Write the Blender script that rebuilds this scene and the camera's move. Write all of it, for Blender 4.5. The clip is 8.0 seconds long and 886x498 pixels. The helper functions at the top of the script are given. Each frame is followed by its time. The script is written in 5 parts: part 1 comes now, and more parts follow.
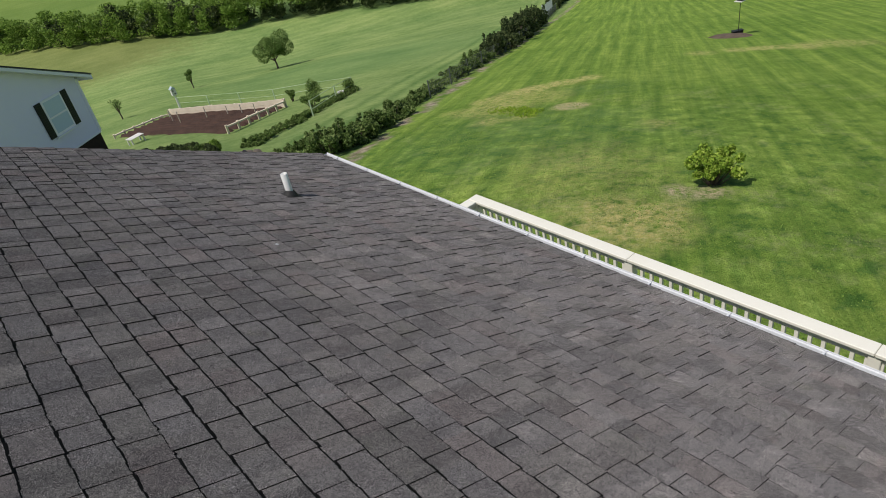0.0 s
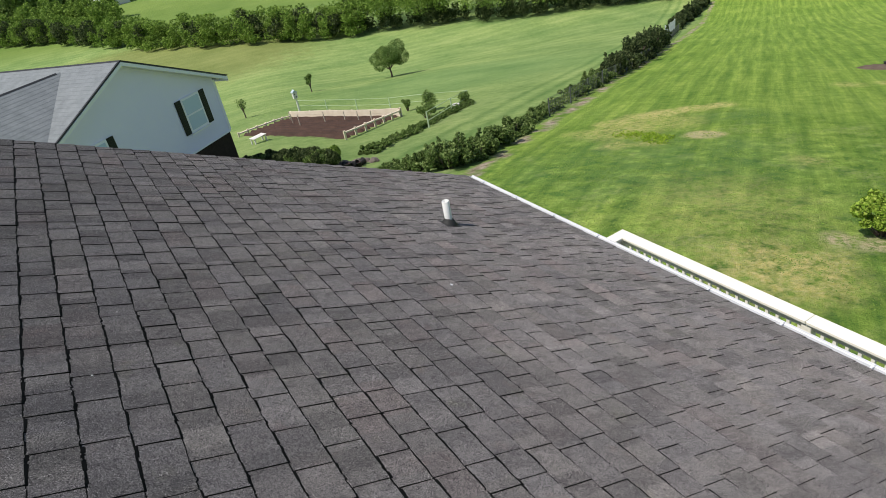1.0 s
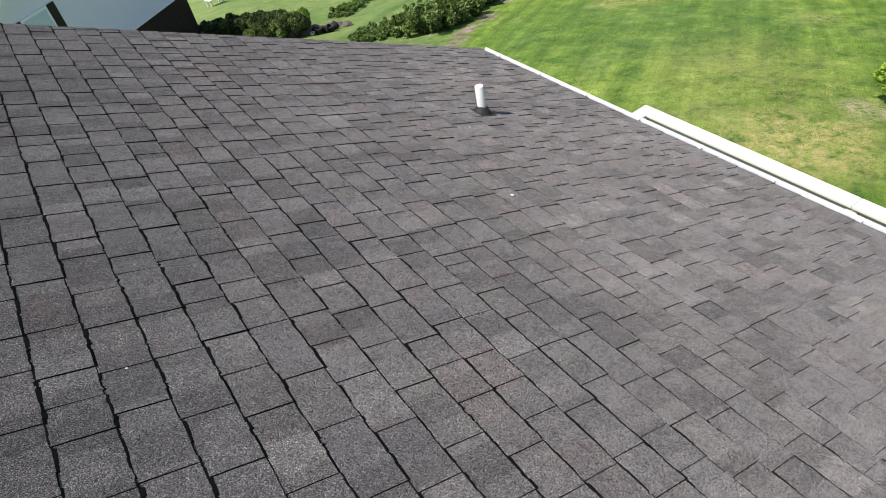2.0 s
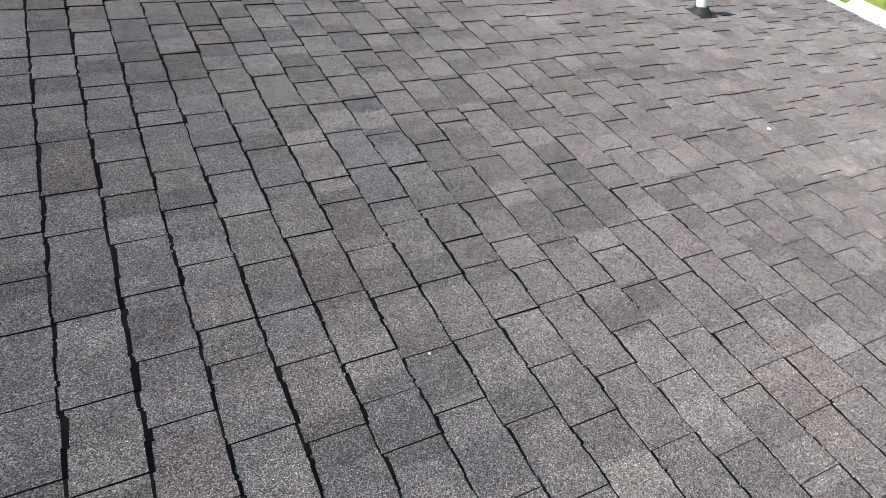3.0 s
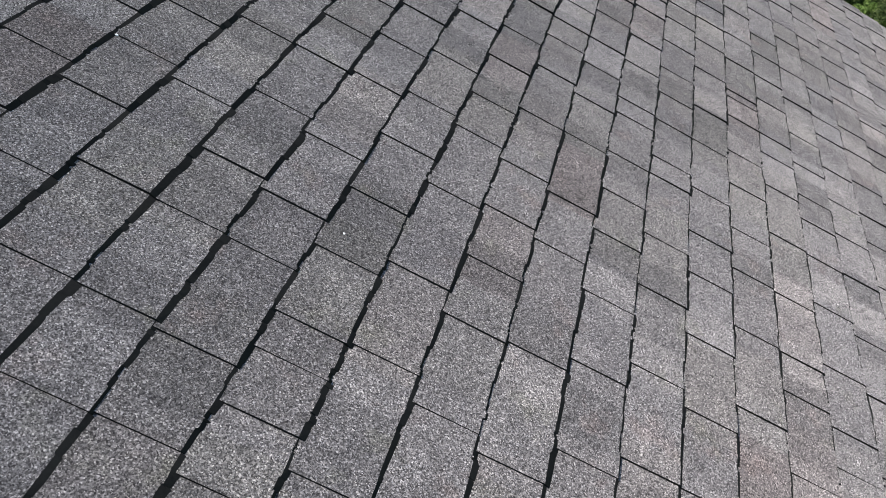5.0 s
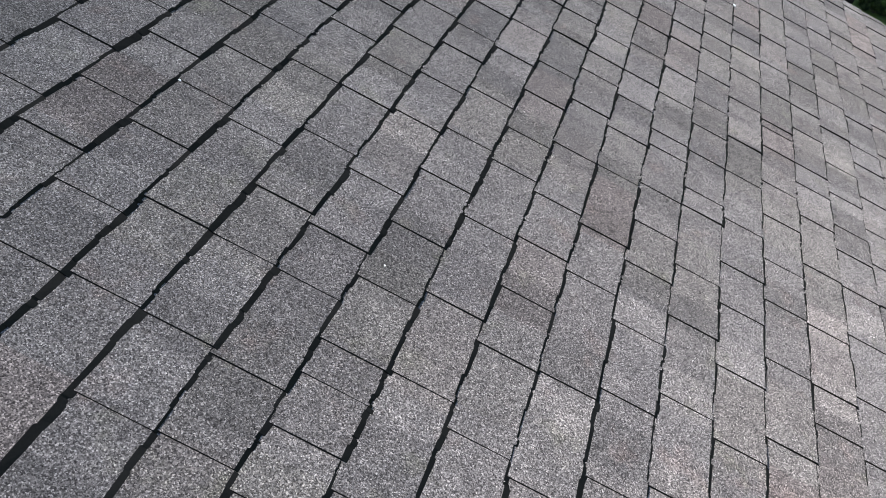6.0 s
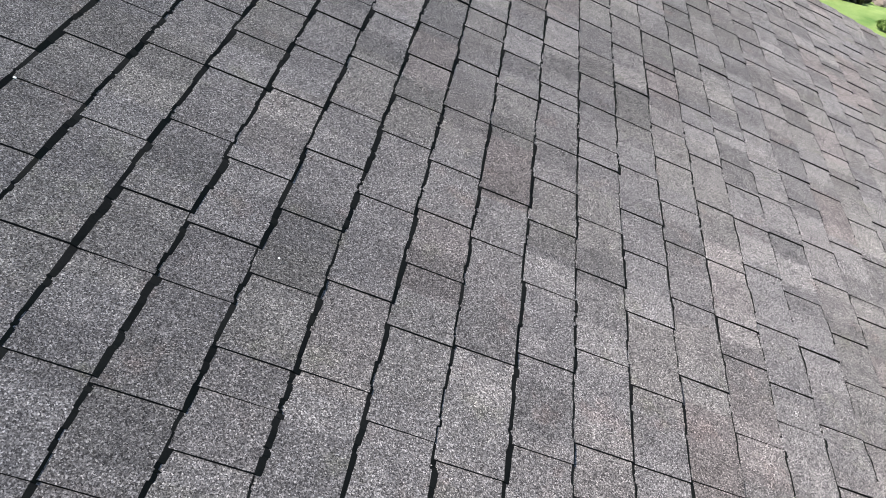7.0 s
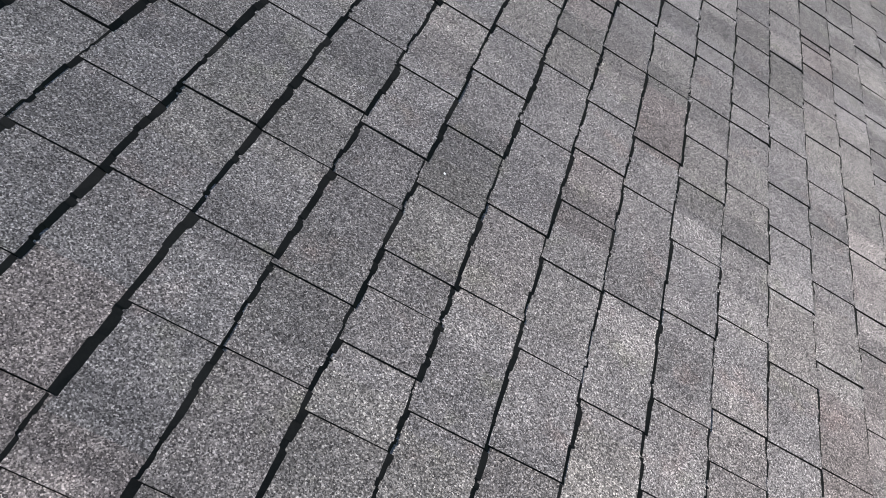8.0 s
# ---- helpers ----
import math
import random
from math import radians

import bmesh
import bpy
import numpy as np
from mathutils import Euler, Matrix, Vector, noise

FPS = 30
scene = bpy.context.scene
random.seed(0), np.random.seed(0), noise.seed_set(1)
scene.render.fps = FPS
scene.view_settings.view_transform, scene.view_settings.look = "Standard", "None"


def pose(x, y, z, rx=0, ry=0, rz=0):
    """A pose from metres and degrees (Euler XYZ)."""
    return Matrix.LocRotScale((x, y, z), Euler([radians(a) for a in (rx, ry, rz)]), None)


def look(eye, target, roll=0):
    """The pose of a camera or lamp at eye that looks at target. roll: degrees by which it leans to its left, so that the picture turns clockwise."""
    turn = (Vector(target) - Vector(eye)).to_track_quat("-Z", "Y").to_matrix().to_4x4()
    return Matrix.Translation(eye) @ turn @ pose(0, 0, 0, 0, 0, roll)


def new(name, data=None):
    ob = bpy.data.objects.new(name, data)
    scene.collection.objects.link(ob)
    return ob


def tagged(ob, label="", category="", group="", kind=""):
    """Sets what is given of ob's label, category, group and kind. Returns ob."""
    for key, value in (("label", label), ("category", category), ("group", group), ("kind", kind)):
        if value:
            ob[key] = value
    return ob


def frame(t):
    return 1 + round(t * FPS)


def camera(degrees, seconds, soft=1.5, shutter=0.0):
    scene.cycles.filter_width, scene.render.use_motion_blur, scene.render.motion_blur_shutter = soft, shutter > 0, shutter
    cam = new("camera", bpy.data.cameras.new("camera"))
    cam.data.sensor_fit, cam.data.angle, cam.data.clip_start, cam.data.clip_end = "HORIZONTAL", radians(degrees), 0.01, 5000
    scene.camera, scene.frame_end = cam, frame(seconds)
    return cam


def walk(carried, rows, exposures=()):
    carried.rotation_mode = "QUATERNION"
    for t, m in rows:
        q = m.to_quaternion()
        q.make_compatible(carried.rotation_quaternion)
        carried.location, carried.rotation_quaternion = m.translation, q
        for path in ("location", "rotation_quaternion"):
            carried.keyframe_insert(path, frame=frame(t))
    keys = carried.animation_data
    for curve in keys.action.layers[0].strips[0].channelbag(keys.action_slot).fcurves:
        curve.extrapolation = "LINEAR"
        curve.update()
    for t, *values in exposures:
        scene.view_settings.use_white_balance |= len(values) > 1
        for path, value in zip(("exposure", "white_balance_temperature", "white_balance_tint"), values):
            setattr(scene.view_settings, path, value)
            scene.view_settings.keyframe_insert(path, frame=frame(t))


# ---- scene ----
cam = camera(68.8, 8.0, 0.9)
# seconds, place in metres, Euler turn in degrees
PATH = [
    (0, 1.227, -2.336, 5.565, 56.71, 9.95, -41.76),
    (0.2, 1.190, -2.140, 5.584, 59.77, 9.60, -36.04),
    (0.5, 1.121, -1.916, 5.590, 59.54, 9.41, -33.23),
    (0.7, 1.098, -1.783, 5.595, 59.90, 9.68, -32.68),
    (1, 1.051, -1.589, 5.620, 59.44, 9.92, -32.15),
    (1.2, 1.070, -1.440, 5.604, 57.85, 10.85, -32.92),
    (1.5, 1.047, -1.260, 5.581, 56.18, 10.23, -34.77),
    (1.7, 1.044, -1.083, 5.546, 53.10, 10.08, -35.70),
    (2.8, 0.696, -0.187, 5.640, 35.74, 11.93, -30.20),
    (3, 0.664, -0.116, 5.632, 38.20, 12.83, -26.98),
    (3.2, 0.593, 0.002, 5.608, 41.21, 7.42, -22.75),
    (3.5, 0.474, 0.188, 5.575, 40.45, 6.80, -16.00),
    (3.8, 0.307, 0.310, 5.600, 36.06, 6.47, -7.50),
    (4, 0.235, 0.339, 5.645, 37.30, 6.19, -0.17),
    (4.2, 0.176, 0.307, 5.617, 38.20, 3.10, 5.47),
    (4.5, 0.121, 0.322, 5.670, 43.21, -0.64, 13.51),
    (4.7, 0.114, 0.306, 5.671, 46.36, -0.26, 13.39),
    (5, 0.098, 0.298, 5.662, 44.78, 0.14, 16.15),
    (5.2, 0.092, 0.306, 5.685, 43.13, -0.23, 17.92),
    (6.3, 0.113, 0.264, 5.736, 47.10, 2.62, 19.20),
    (6.5, 0.113, 0.264, 5.736, 47.08, 2.68, 19.27),
    (6.8, 0.128, 0.325, 5.733, 43.35, 2.83, 13.00),
    (7, 0.120, 0.337, 5.706, 43.09, 1.48, 8.55),
    (7.2, 0.121, 0.331, 5.695, 42.26, 1.40, 8.40),
    (7.5, 0.075, 0.303, 5.672, 41.23, -0.06, 11.87),
    (7.7, 0.049, 0.289, 5.654, 40.84, -0.26, 14.50),
    (8, -0.092, 0.265, 5.649, 39.26, -1.31, 18.01),
]
EXPOSURES = [(0.0, -0.39), (0.2, -0.37), (0.5, -0.14), (1.0, 0.01), (1.7, 0.14), (2.8, 0.79), (3.5, 0.81), (4.0, 0.84), (4.5, 0.97), (5.0, 1.2), (6.5, 1.3), (7.0, 1.3), (8.0, 1.22)]
walk(cam, [(r[0], pose(*r[1:])) for r in PATH], EXPOSURES)

# ---- light ----
SUN_DIR = Vector((-0.53, 0.06, 0.85)).normalized()      # towards the sun
sun_el = math.asin(SUN_DIR.z)
world = bpy.data.worlds.new("sky")
scene.world = world
world.use_nodes = True
wn = world.node_tree
sky = wn.nodes.new("ShaderNodeTexSky")
sky.sky_type = "NISHITA"
sky.sun_disc = False
sky.sun_elevation = sun_el
sky.sun_rotation = math.atan2(SUN_DIR.x, SUN_DIR.y)
wn.links.new(sky.outputs[0], wn.nodes["Background"].inputs[0])
wn.nodes["Background"].inputs[1].default_value = 0.10
sun = new("sun", bpy.data.lights.new("sun", "SUN"))
sun.data.energy, sun.data.angle, sun.data.color = 4.4, radians(0.53), (1.0, 0.95, 0.87)
sun.matrix_world = look((SUN_DIR * 60)[:], (0, 0, 0))

# ---- materials ----
ROOF_PITCH = 25.0
ROOF_Z = 4.6
COURSE = 0.143


class Shader:
    """A node material under construction."""

    def __init__(self, name, rough=0.8, metal=0.0, spec=0.5):
        self.m = bpy.data.materials.new(name)
        self.m.use_nodes = True
        self.t = self.m.node_tree
        self.b = self.t.nodes["Principled BSDF"]
        self.b.inputs["Roughness"].default_value = rough
        self.b.inputs["Metallic"].default_value = metal
        self.b.inputs["Specular IOR Level"].default_value = spec
        self.pos = self.t.nodes.new("ShaderNodeNewGeometry").outputs["Position"]

    def link(self, a, b):
        self.t.links.new(a, b)

    def noise(self, scale, detail=3.0, rough=0.55, vec=None, dist=0.0):
        n = self.t.nodes.new("ShaderNodeTexNoise")
        n.inputs["Scale"].default_value = scale
        n.inputs["Detail"].default_value = detail
        n.inputs["Roughness"].default_value = rough
        n.inputs["Distortion"].default_value = dist
        self.link(vec or self.pos, n.inputs["Vector"])
        return n.outputs["Fac"]

    def voronoi(self, scale, out="Distance", vec=None):
        n = self.t.nodes.new("ShaderNodeTexVoronoi")
        n.inputs["Scale"].default_value = scale
        self.link(vec or self.pos, n.inputs["Vector"])
        return n.outputs[out]

    def ramp(self, fac, stops, interp="LINEAR"):
        n = self.t.nodes.new("ShaderNodeValToRGB")
        n.color_ramp.interpolation = interp
        els = n.color_ramp.elements
        while len(els) < len(stops):
            els.new(0.5)
        for e, (p, c) in zip(els, stops):
            e.position = p
            e.color = (*c, 1) if len(c) == 3 else c
        self.link(fac, n.inputs["Fac"])
        return n.outputs["Color"]

    def grey(self, fac, a, b):
        return self.ramp(fac, [(a, (0, 0, 0)), (b, (1, 1, 1))])

    def mix(self, fac, a, b, mode="MIX"):
        n = self.t.nodes.new("ShaderNodeMix")
        n.data_type, n.blend_type = "RGBA", mode
        for v, s in ((fac, n.inputs["Factor"]), (a, n.inputs[6]), (b, n.inputs[7])):
            if isinstance(v, (int, float)):
                s.default_value = v
            elif isinstance(v, tuple):
                s.default_value = (*v, 1)
            else:
                self.link(v, s)
        return n.outputs[2]

    def math(self, op, a, b=None, c=None):
        n = self.t.nodes.new("ShaderNodeMath")
        n.operation = op
        for v, s in zip((a, b, c), n.inputs):
            if v is None:
                continue
            if isinstance(v, (int, float)):
                s.default_value = v
            else:
                self.link(v, s)
        return n.outputs[0]

    def dot(self, v):
        n = self.t.nodes.new("ShaderNodeVectorMath")
        n.operation = "DOT_PRODUCT"
        self.link(self.pos, n.inputs[0])
        n.inputs[1].default_value = v
        return n.outputs["Value"]

    def combine(self, x, y, z=0.0):
        n = self.t.nodes.new("ShaderNodeCombineXYZ")
        for v, s in zip((x, y, z), n.inputs):
            if isinstance(v, (int, float)):
                s.default_value = v
            else:
                self.link(v, s)
        return n.outputs[0]

    def white(self, vec):
        n = self.t.nodes.new("ShaderNodeTexWhiteNoise")
        n.noise_dimensions = "3D"
        self.link(vec, n.inputs["Vector"])
        return n.outputs["Value"]

    def near(self, x, y, r, soft):
        """1 within r metres of a place on the ground, falling to 0 over soft metres."""
        n = self.t.nodes.new("ShaderNodeVectorMath")
        n.operation = "MULTIPLY"
        self.link(self.pos, n.inputs[0])
        n.inputs[1].default_value = (1, 1, 0)
        d = self.t.nodes.new("ShaderNodeVectorMath")
        d.operation = "DISTANCE"
        self.link(n.outputs[0], d.inputs[0])
        d.inputs[1].default_value = (x, y, 0)
        wob = self.math("MULTIPLY_ADD", self.noise(0.8, 4), soft * 1.6, -soft * 0.8)
        dd = self.math("ADD", d.outputs["Value"], wob)
        m = self.t.nodes.new("ShaderNodeMapRange")
        m.interpolation_type = "SMOOTHSTEP"
        self.link(dd, m.inputs[0])
        m.inputs[1].default_value, m.inputs[2].default_value = r + soft, r - soft * 0.3
        return m.outputs[0]

    def bump(self, height, strength=0.4, dist=0.002):
        n = self.t.nodes.new("ShaderNodeBump")
        n.inputs["Strength"].default_value = strength
        n.inputs["Distance"].default_value = dist
        self.link(height, n.inputs["Height"])
        self.link(n.outputs[0], self.b.inputs["Normal"])

    def colour(self, c):
        self.link(c, self.b.inputs["Base Color"])
        return self.m


def plain(name, a, b, scale=3.0, fine=60.0, rough=0.7, metal=0.0, bump=0.15, depth=0.002, spec=0.4):
    """A surface that wanders between two colours, with fine grain on it."""
    s = Shader(name, rough, metal, spec)
    big, small = s.noise(scale, 5, 0.6), s.noise(fine, 4, 0.7)
    f = s.math("MULTIPLY_ADD", small, 0.45, s.math("MULTIPLY", big, 0.6))
    s.bump(small, bump, depth)
    return s.colour(s.ramp(f, [(0.3, a), (0.72, b)]))


def shingle_material():
    """Grey mineral granules; the blend changes from patch to patch along a course."""
    s = Shader("asphalt_shingle", 0.95, 0, 0.12)
    a = radians(ROOF_PITCH)
    down = s.math("ADD", s.dot((math.cos(a), 0, -math.sin(a))), ROOF_Z * math.sin(a))
    row = s.math("CEIL", s.math("DIVIDE", down, COURSE))
    jog = s.white(s.combine(row, 3.0))
    along = s.math("ADD", s.math("DIVIDE", s.dot((0, 1, 0)), 0.118), s.math("MULTIPLY", jog, 7.0))
    along = s.math("ADD", along, s.math("MULTIPLY", s.noise(9, 1), 0.15))
    cell_no = s.math("FLOOR", along)
    step = s.grey(s.math("SUBTRACT", along, cell_no), 0.88, 1.0)
    one, two = s.white(s.combine(row, cell_no)), s.white(s.combine(row, s.math("ADD", cell_no, 1.0)))
    patch = s.math("ADD", one, s.math("MULTIPLY", s.math("SUBTRACT", two, one), step))
    patch2 = s.white(s.combine(row, s.math("FLOOR", s.math("MULTIPLY", along, 0.47)), 5.0))
    tone = s.ramp(patch, [(0.0, (0.117, 0.112, 0.114)), (0.28, (0.139, 0.132, 0.135)), (0.55, (0.164, 0.155, 0.157)),
                          (0.8, (0.158, 0.151, 0.154)), (1.0, (0.200, 0.189, 0.189))])
    tint = s.ramp(patch2, [(0.0, (0.997, 0.993, 1.004)), (0.4, (1.008, 0.997, 0.997)), (0.62, (1.01, 1.003, 0.972)), (0.86, (1.02, 0.993, 0.985)), (1.0, (1.06, 0.988, 0.97))])
    base = s.mix(1.0, tone, tint, "MULTIPLY")
    wear = s.noise(1.3, 5, 0.6)
    base = s.mix(1.0, base, s.ramp(wear, [(0.3, (0.95, 0.95, 0.965)), (0.7, (1.15, 1.14, 1.13))]), "MULTIPLY")
    base = s.mix(1.0, base, s.ramp(s.noise(21, 4, 0.6), [(0.32, (0.84, 0.845, 0.85)), (0.68, (1.15, 1.15, 1.14))]), "MULTIPLY")
    # granules grow paler towards the eave, unevenly
    eave_tone = s.math("MULTIPLY_ADD", s.math("ADD", down, s.math("MULTIPLY_ADD", s.noise(0.9, 4, 0.6), 2.4, -1.2)), 1 / 7, 0.25)
    base = s.mix(1.0, base, s.ramp(eave_tone, [(0.05, (0.85, 0.855, 0.86)), (0.25, (0.91, 0.91, 0.915)), (0.40, (1.0, 1.0, 1.0)), (0.62, (1.12, 1.115, 1.11)), (0.9, (1.17, 1.165, 1.16))]), "MULTIPLY")
    rust = s.grey(s.noise(7.0, 4, 0.65), 0.60, 0.72)
    base = s.mix(s.math("MULTIPLY", rust, 0.27), base, (0.20, 0.145, 0.135))
    moss = s.grey(s.noise(6.0, 4, 0.65, s.combine(down, s.dot((0, 1, 0)), 4.0)), 0.60, 0.72)
    base = s.mix(s.math("MULTIPLY", moss, 0.25), base, (0.155, 0.16, 0.105))
    grain = s.noise(330, 3, 0.8)
    cell = s.voronoi(470, "Color")
    sep = s.t.nodes.new("ShaderNodeSeparateColor")
    s.link(cell, sep.inputs[0])
    speck = s.ramp(sep.outputs[0], [(0.0, (0.21, 0.21, 0.22)), (0.3, (0.6, 0.6, 0.6)), (0.7, (1.1, 1.1, 1.1)), (0.9, (1.64, 1.64, 1.62)), (1.0, (2.75, 2.75, 2.71))])
    base = s.mix(1.0, base, speck, "MULTIPLY")
    base = s.mix(1.0, base, s.ramp(grain, [(0.34, (0.42, 0.42, 0.43)), (0.66, (1.55, 1.55, 1.54))]), "MULTIPLY")
    s.b.inputs["Diffuse Roughness"].default_value = 1.0
    s.bump(s.math("ADD", grain, s.math("MULTIPLY", sep.outputs[1], 0.6)), 1.0, 0.0022)
    return s.colour(base)


def ground_material():
    """Mown lawn on one side of the hedge, rougher hayfield on the other, with dry and bare spots."""
    s = Shader("grass", 0.9, 0, 0.15)
    across = s.math("ADD", s.dot((-0.563, 0.827, 0)), -5.45)             # 0 on the hedge, positive on the hayfield
    wob = s.math("MULTIPLY", s.noise(0.25, 3), 0.8)
    side = s.t.nodes.new("ShaderNodeMapRange")
    s.link(s.math("ADD", across, wob), side.inputs[0])
    side.inputs[1].default_value, side.inputs[2].default_value = 0.0, 0.8
    fine, mid, big = s.noise(30, 5, 0.8), s.noise(2.2, 6, 0.72), s.noise(0.22, 5, 0.65)
    f = s.math("ADD", s.math("MULTIPLY", fine, 0.42), s.math("ADD", s.math("MULTIPLY", mid, 0.38), s.math("MULTIPLY", big, 0.26)))
    lawn = s.ramp(f, [(0.33, (0.062, 0.138, 0.023)), (0.48, (0.168, 0.282, 0.041)), (0.60, (0.270, 0.380, 0.070)), (0.76, (0.42, 0.46, 0.16))])
    lengthwise = s.dot((0.827, 0.563, 0))
    stripe = s.math("SINE", s.math("ADD", s.math("MULTIPLY", across, 7.0), s.math("MULTIPLY", s.noise(0.3, 3), 3.0)))
    lawn = s.mix(1.0, lawn, s.ramp(s.math("MULTIPLY_ADD", stripe, 0.5, 0.5), [(0.0, (0.91, 0.935, 0.90)), (1.0, (1.12, 1.10, 1.09))]), "MULTIPLY")
    streak = s.noise(1.0, 5, 0.7, s.combine(s.math("MULTIPLY", lengthwise, 0.14), s.math("MULTIPLY", across, 2.6)))
    lawn = s.mix(1.0, lawn, s.ramp(streak, [(0.36, (0.70, 0.79, 0.78)), (0.5, (1, 1, 1)), (0.64, (1.38, 1.26, 1.34))]), "MULTIPLY")
    field = s.ramp(f, [(0.38, (0.097, 0.180, 0.041)), (0.50, (0.212, 0.310, 0.092)), (0.62, (0.315, 0.395, 0.142)), (0.76, (0.42, 0.44, 0.21))])
    rows = s.math("SINE", s.math("MULTIPLY", s.math("ADD", s.dot((0.20, 0.98, 0)), s.math("MULTIPLY", s.noise(0.06, 2), 6.0)), 1.95))
    mown = s.t.nodes.new("ShaderNodeMapRange")                           # the far part of the hayfield is mown in rows
    s.link(s.dot((-0.2, 1, 0)), mown.inputs[0])
    mown.inputs[1].default_value, mown.inputs[2].default_value = 30.0, 52.0
    field = s.mix(s.math("MULTIPLY_ADD", mown.outputs[0], 0.45, 0.10), field, s.ramp(s.math("MULTIPLY_ADD", rows, 0.5, 0.5), [(0.0, (0.89, 0.915, 0.88)), (0.55, (0.98, 0.99, 0.97)), (1.0, (1.15, 1.11, 1.12))]), "MULTIPLY")
    dip = s.math("MULTIPLY", s.near(30, 46, 9, 7), 0.45)
    field = s.mix(dip, field, (0.15, 0.27, 0.085))
    ruts = s.math("ADD", across, s.math("MULTIPLY_ADD", lengthwise, -0.022, s.math("MULTIPLY", s.noise(0.2, 3), 0.7)))      # wheel tracks beside the hedge
    track = s.math("SINE", s.math("MULTIPLY", ruts, 4.6))
    lane = s.math("MULTIPLY", s.ramp(s.math("MULTIPLY", ruts, 0.1), [(0.12, (0, 0, 0)), (0.20, (1, 1, 1)), (0.36, (1, 1, 1)), (0.50, (0, 0, 0))]), 0.75)
    field = s.mix(lane, field, s.ramp(s.math("MULTIPLY_ADD", track, 0.5, 0.5), [(0.0, (0.66, 0.78, 0.66)), (0.35, (1, 1, 1)), (1.0, (1.30, 1.22, 1.25))]), "MULTIPLY")
    swell = s.noise(0.085, 4, 0.6)
    field = s.mix(1.0, field, s.ramp(swell, [(0.36, (0.80, 0.88, 0.84)), (0.62, (1.20, 1.14, 1.16))]), "MULTIPLY")
    base = s.mix(side.outputs[0], lawn, field)
    mott = s.noise(2.0, 8, 0.72)
    tufts = s.mix(1.0, base, s.ramp(mott, [(0.38, (0.50, 0.66, 0.72)), (0.48, (1.0, 1.0, 1.05)), (0.55, (1.08, 1.08, 1.15)), (0.62, (1.52, 1.42, 1.7))]), "MULTIPLY")
    base = s.mix(s.math("MULTIPLY_ADD", s.near(9, 5, 7, 6), 0.85, 0.15), base, tufts)
    worn = s.grey(s.noise(0.55, 5, 0.7), 0.53, 0.66)
    worn = s.math("MULTIPLY", s.math("MULTIPLY", worn, s.near(11, 6, 9, 6)), s.grey(s.noise(7, 4, 0.7), 0.42, 0.6))
    base = s.mix(s.math("MULTIPLY", worn, 0.42), base, (0.38, 0.38, 0.19))
    hill = s.t.nodes.new("ShaderNodeMapRange")
    s.link(s.dot((0.45, 0.89, 0)), hill.inputs[0])
    hill.inputs[1].default_value, hill.inputs[2].default_value = 150.0, 168.0
    base = s.mix(s.math("MULTIPLY", hill.outputs[0], 0.8), base, s.ramp(s.noise(0.05, 5, 0.6), [(0.3, (0.11, 0.19, 0.03)), (0.7, (0.20, 0.28, 0.06))]))
    # ochre hollow of the far field below the woods
    far = s.math("MULTIPLY", s.near(16, 128, 24, 12), 0.55)
    base = s.mix(far, base, (0.20, 0.19, 0.055))
    straw = s.ramp(s.noise(14, 4, 0.7), [(0.35, (0.56, 0.51, 0.14)), (0.7, (0.76, 0.65, 0.32))])
    for x, y, r, soft, k in ((16.0, 10.25, 0.4, 0.4, 1.6), (14.2, 10.7, 0.3, 0.4, 1.2), (13.5, 11.3, 0.35, 0.5, 1.1), (14.5, 14.0, 0.3, 0.7, 0.7), (16.1, 14.1, 0.5, 0.6, 0.9), (17.6, 14.1, 0.5, 0.6, 1.0), (18.6, 14.0, 0.5, 0.5, 1.1),
                             (19.6, 13.6, 0.5, 0.5, 1.1), (20.6, 13.2, 0.4, 0.4, 1.0), (17.0, 12.6, 1.0, 0.9, 0.6), (15.0, 12.6, 0.8, 0.9, 0.7), (8.85, 3.15, 0.7, 0.8, 1.1), (10.4, 5.2, 1.2, 1.6, 0.36), (11.8, 6.6, 0.9, 1.0, 0.3),
                             (14.7, 6.4, 0.25, 0.5, 0.6), (26.9, 12.1, 0.4, 0.6, 0.6), (28.0, 11.1, 0.5, 0.6, 0.7), (28.8, 10.2, 0.5, 0.6, 0.8), (29.5, 9.1, 0.6, 0.8, 0.8), (31.0, 8.0, 0.8, 1.2, 0.6)):
        base = s.mix(s.math("MULTIPLY", s.near(x, y, r, soft), s.math("MULTIPLY", s.grey(s.noise(5, 4, 0.7), 0.35, 0.62), k)), base, straw)
    tan = s.ramp(s.noise(12, 4, 0.7), [(0.3, (0.56, 0.44, 0.26)), (0.7, (0.74, 0.62, 0.42))])
    base = s.mix(s.math("MULTIPLY", s.math("MULTIPLY", s.math("MAXIMUM", s.near(10.5, 3.25, 0.12, 0.38), s.math("MAXIMUM", s.near(10.7, 2.75, 0.15, 0.40), s.near(16.0, 10.25, 0.40, 0.35))), s.grey(s.noise(6, 5, 0.75), 0.40, 0.56)), 0.95), base, tan)
    # cooler, denser grass below the weeds
    cool = s.math("MULTIPLY", s.math("MAXIMUM", s.near(12.6, 9.2, 2.6, 2.4), s.near(18.9, 11.2, 0.9, 1.1)), s.grey(s.noise(1.6, 5, 0.7), 0.3, 0.7))
    base = s.mix(s.math("MULTIPLY", cool, 0.72), base, (0.115, 0.225, 0.068))
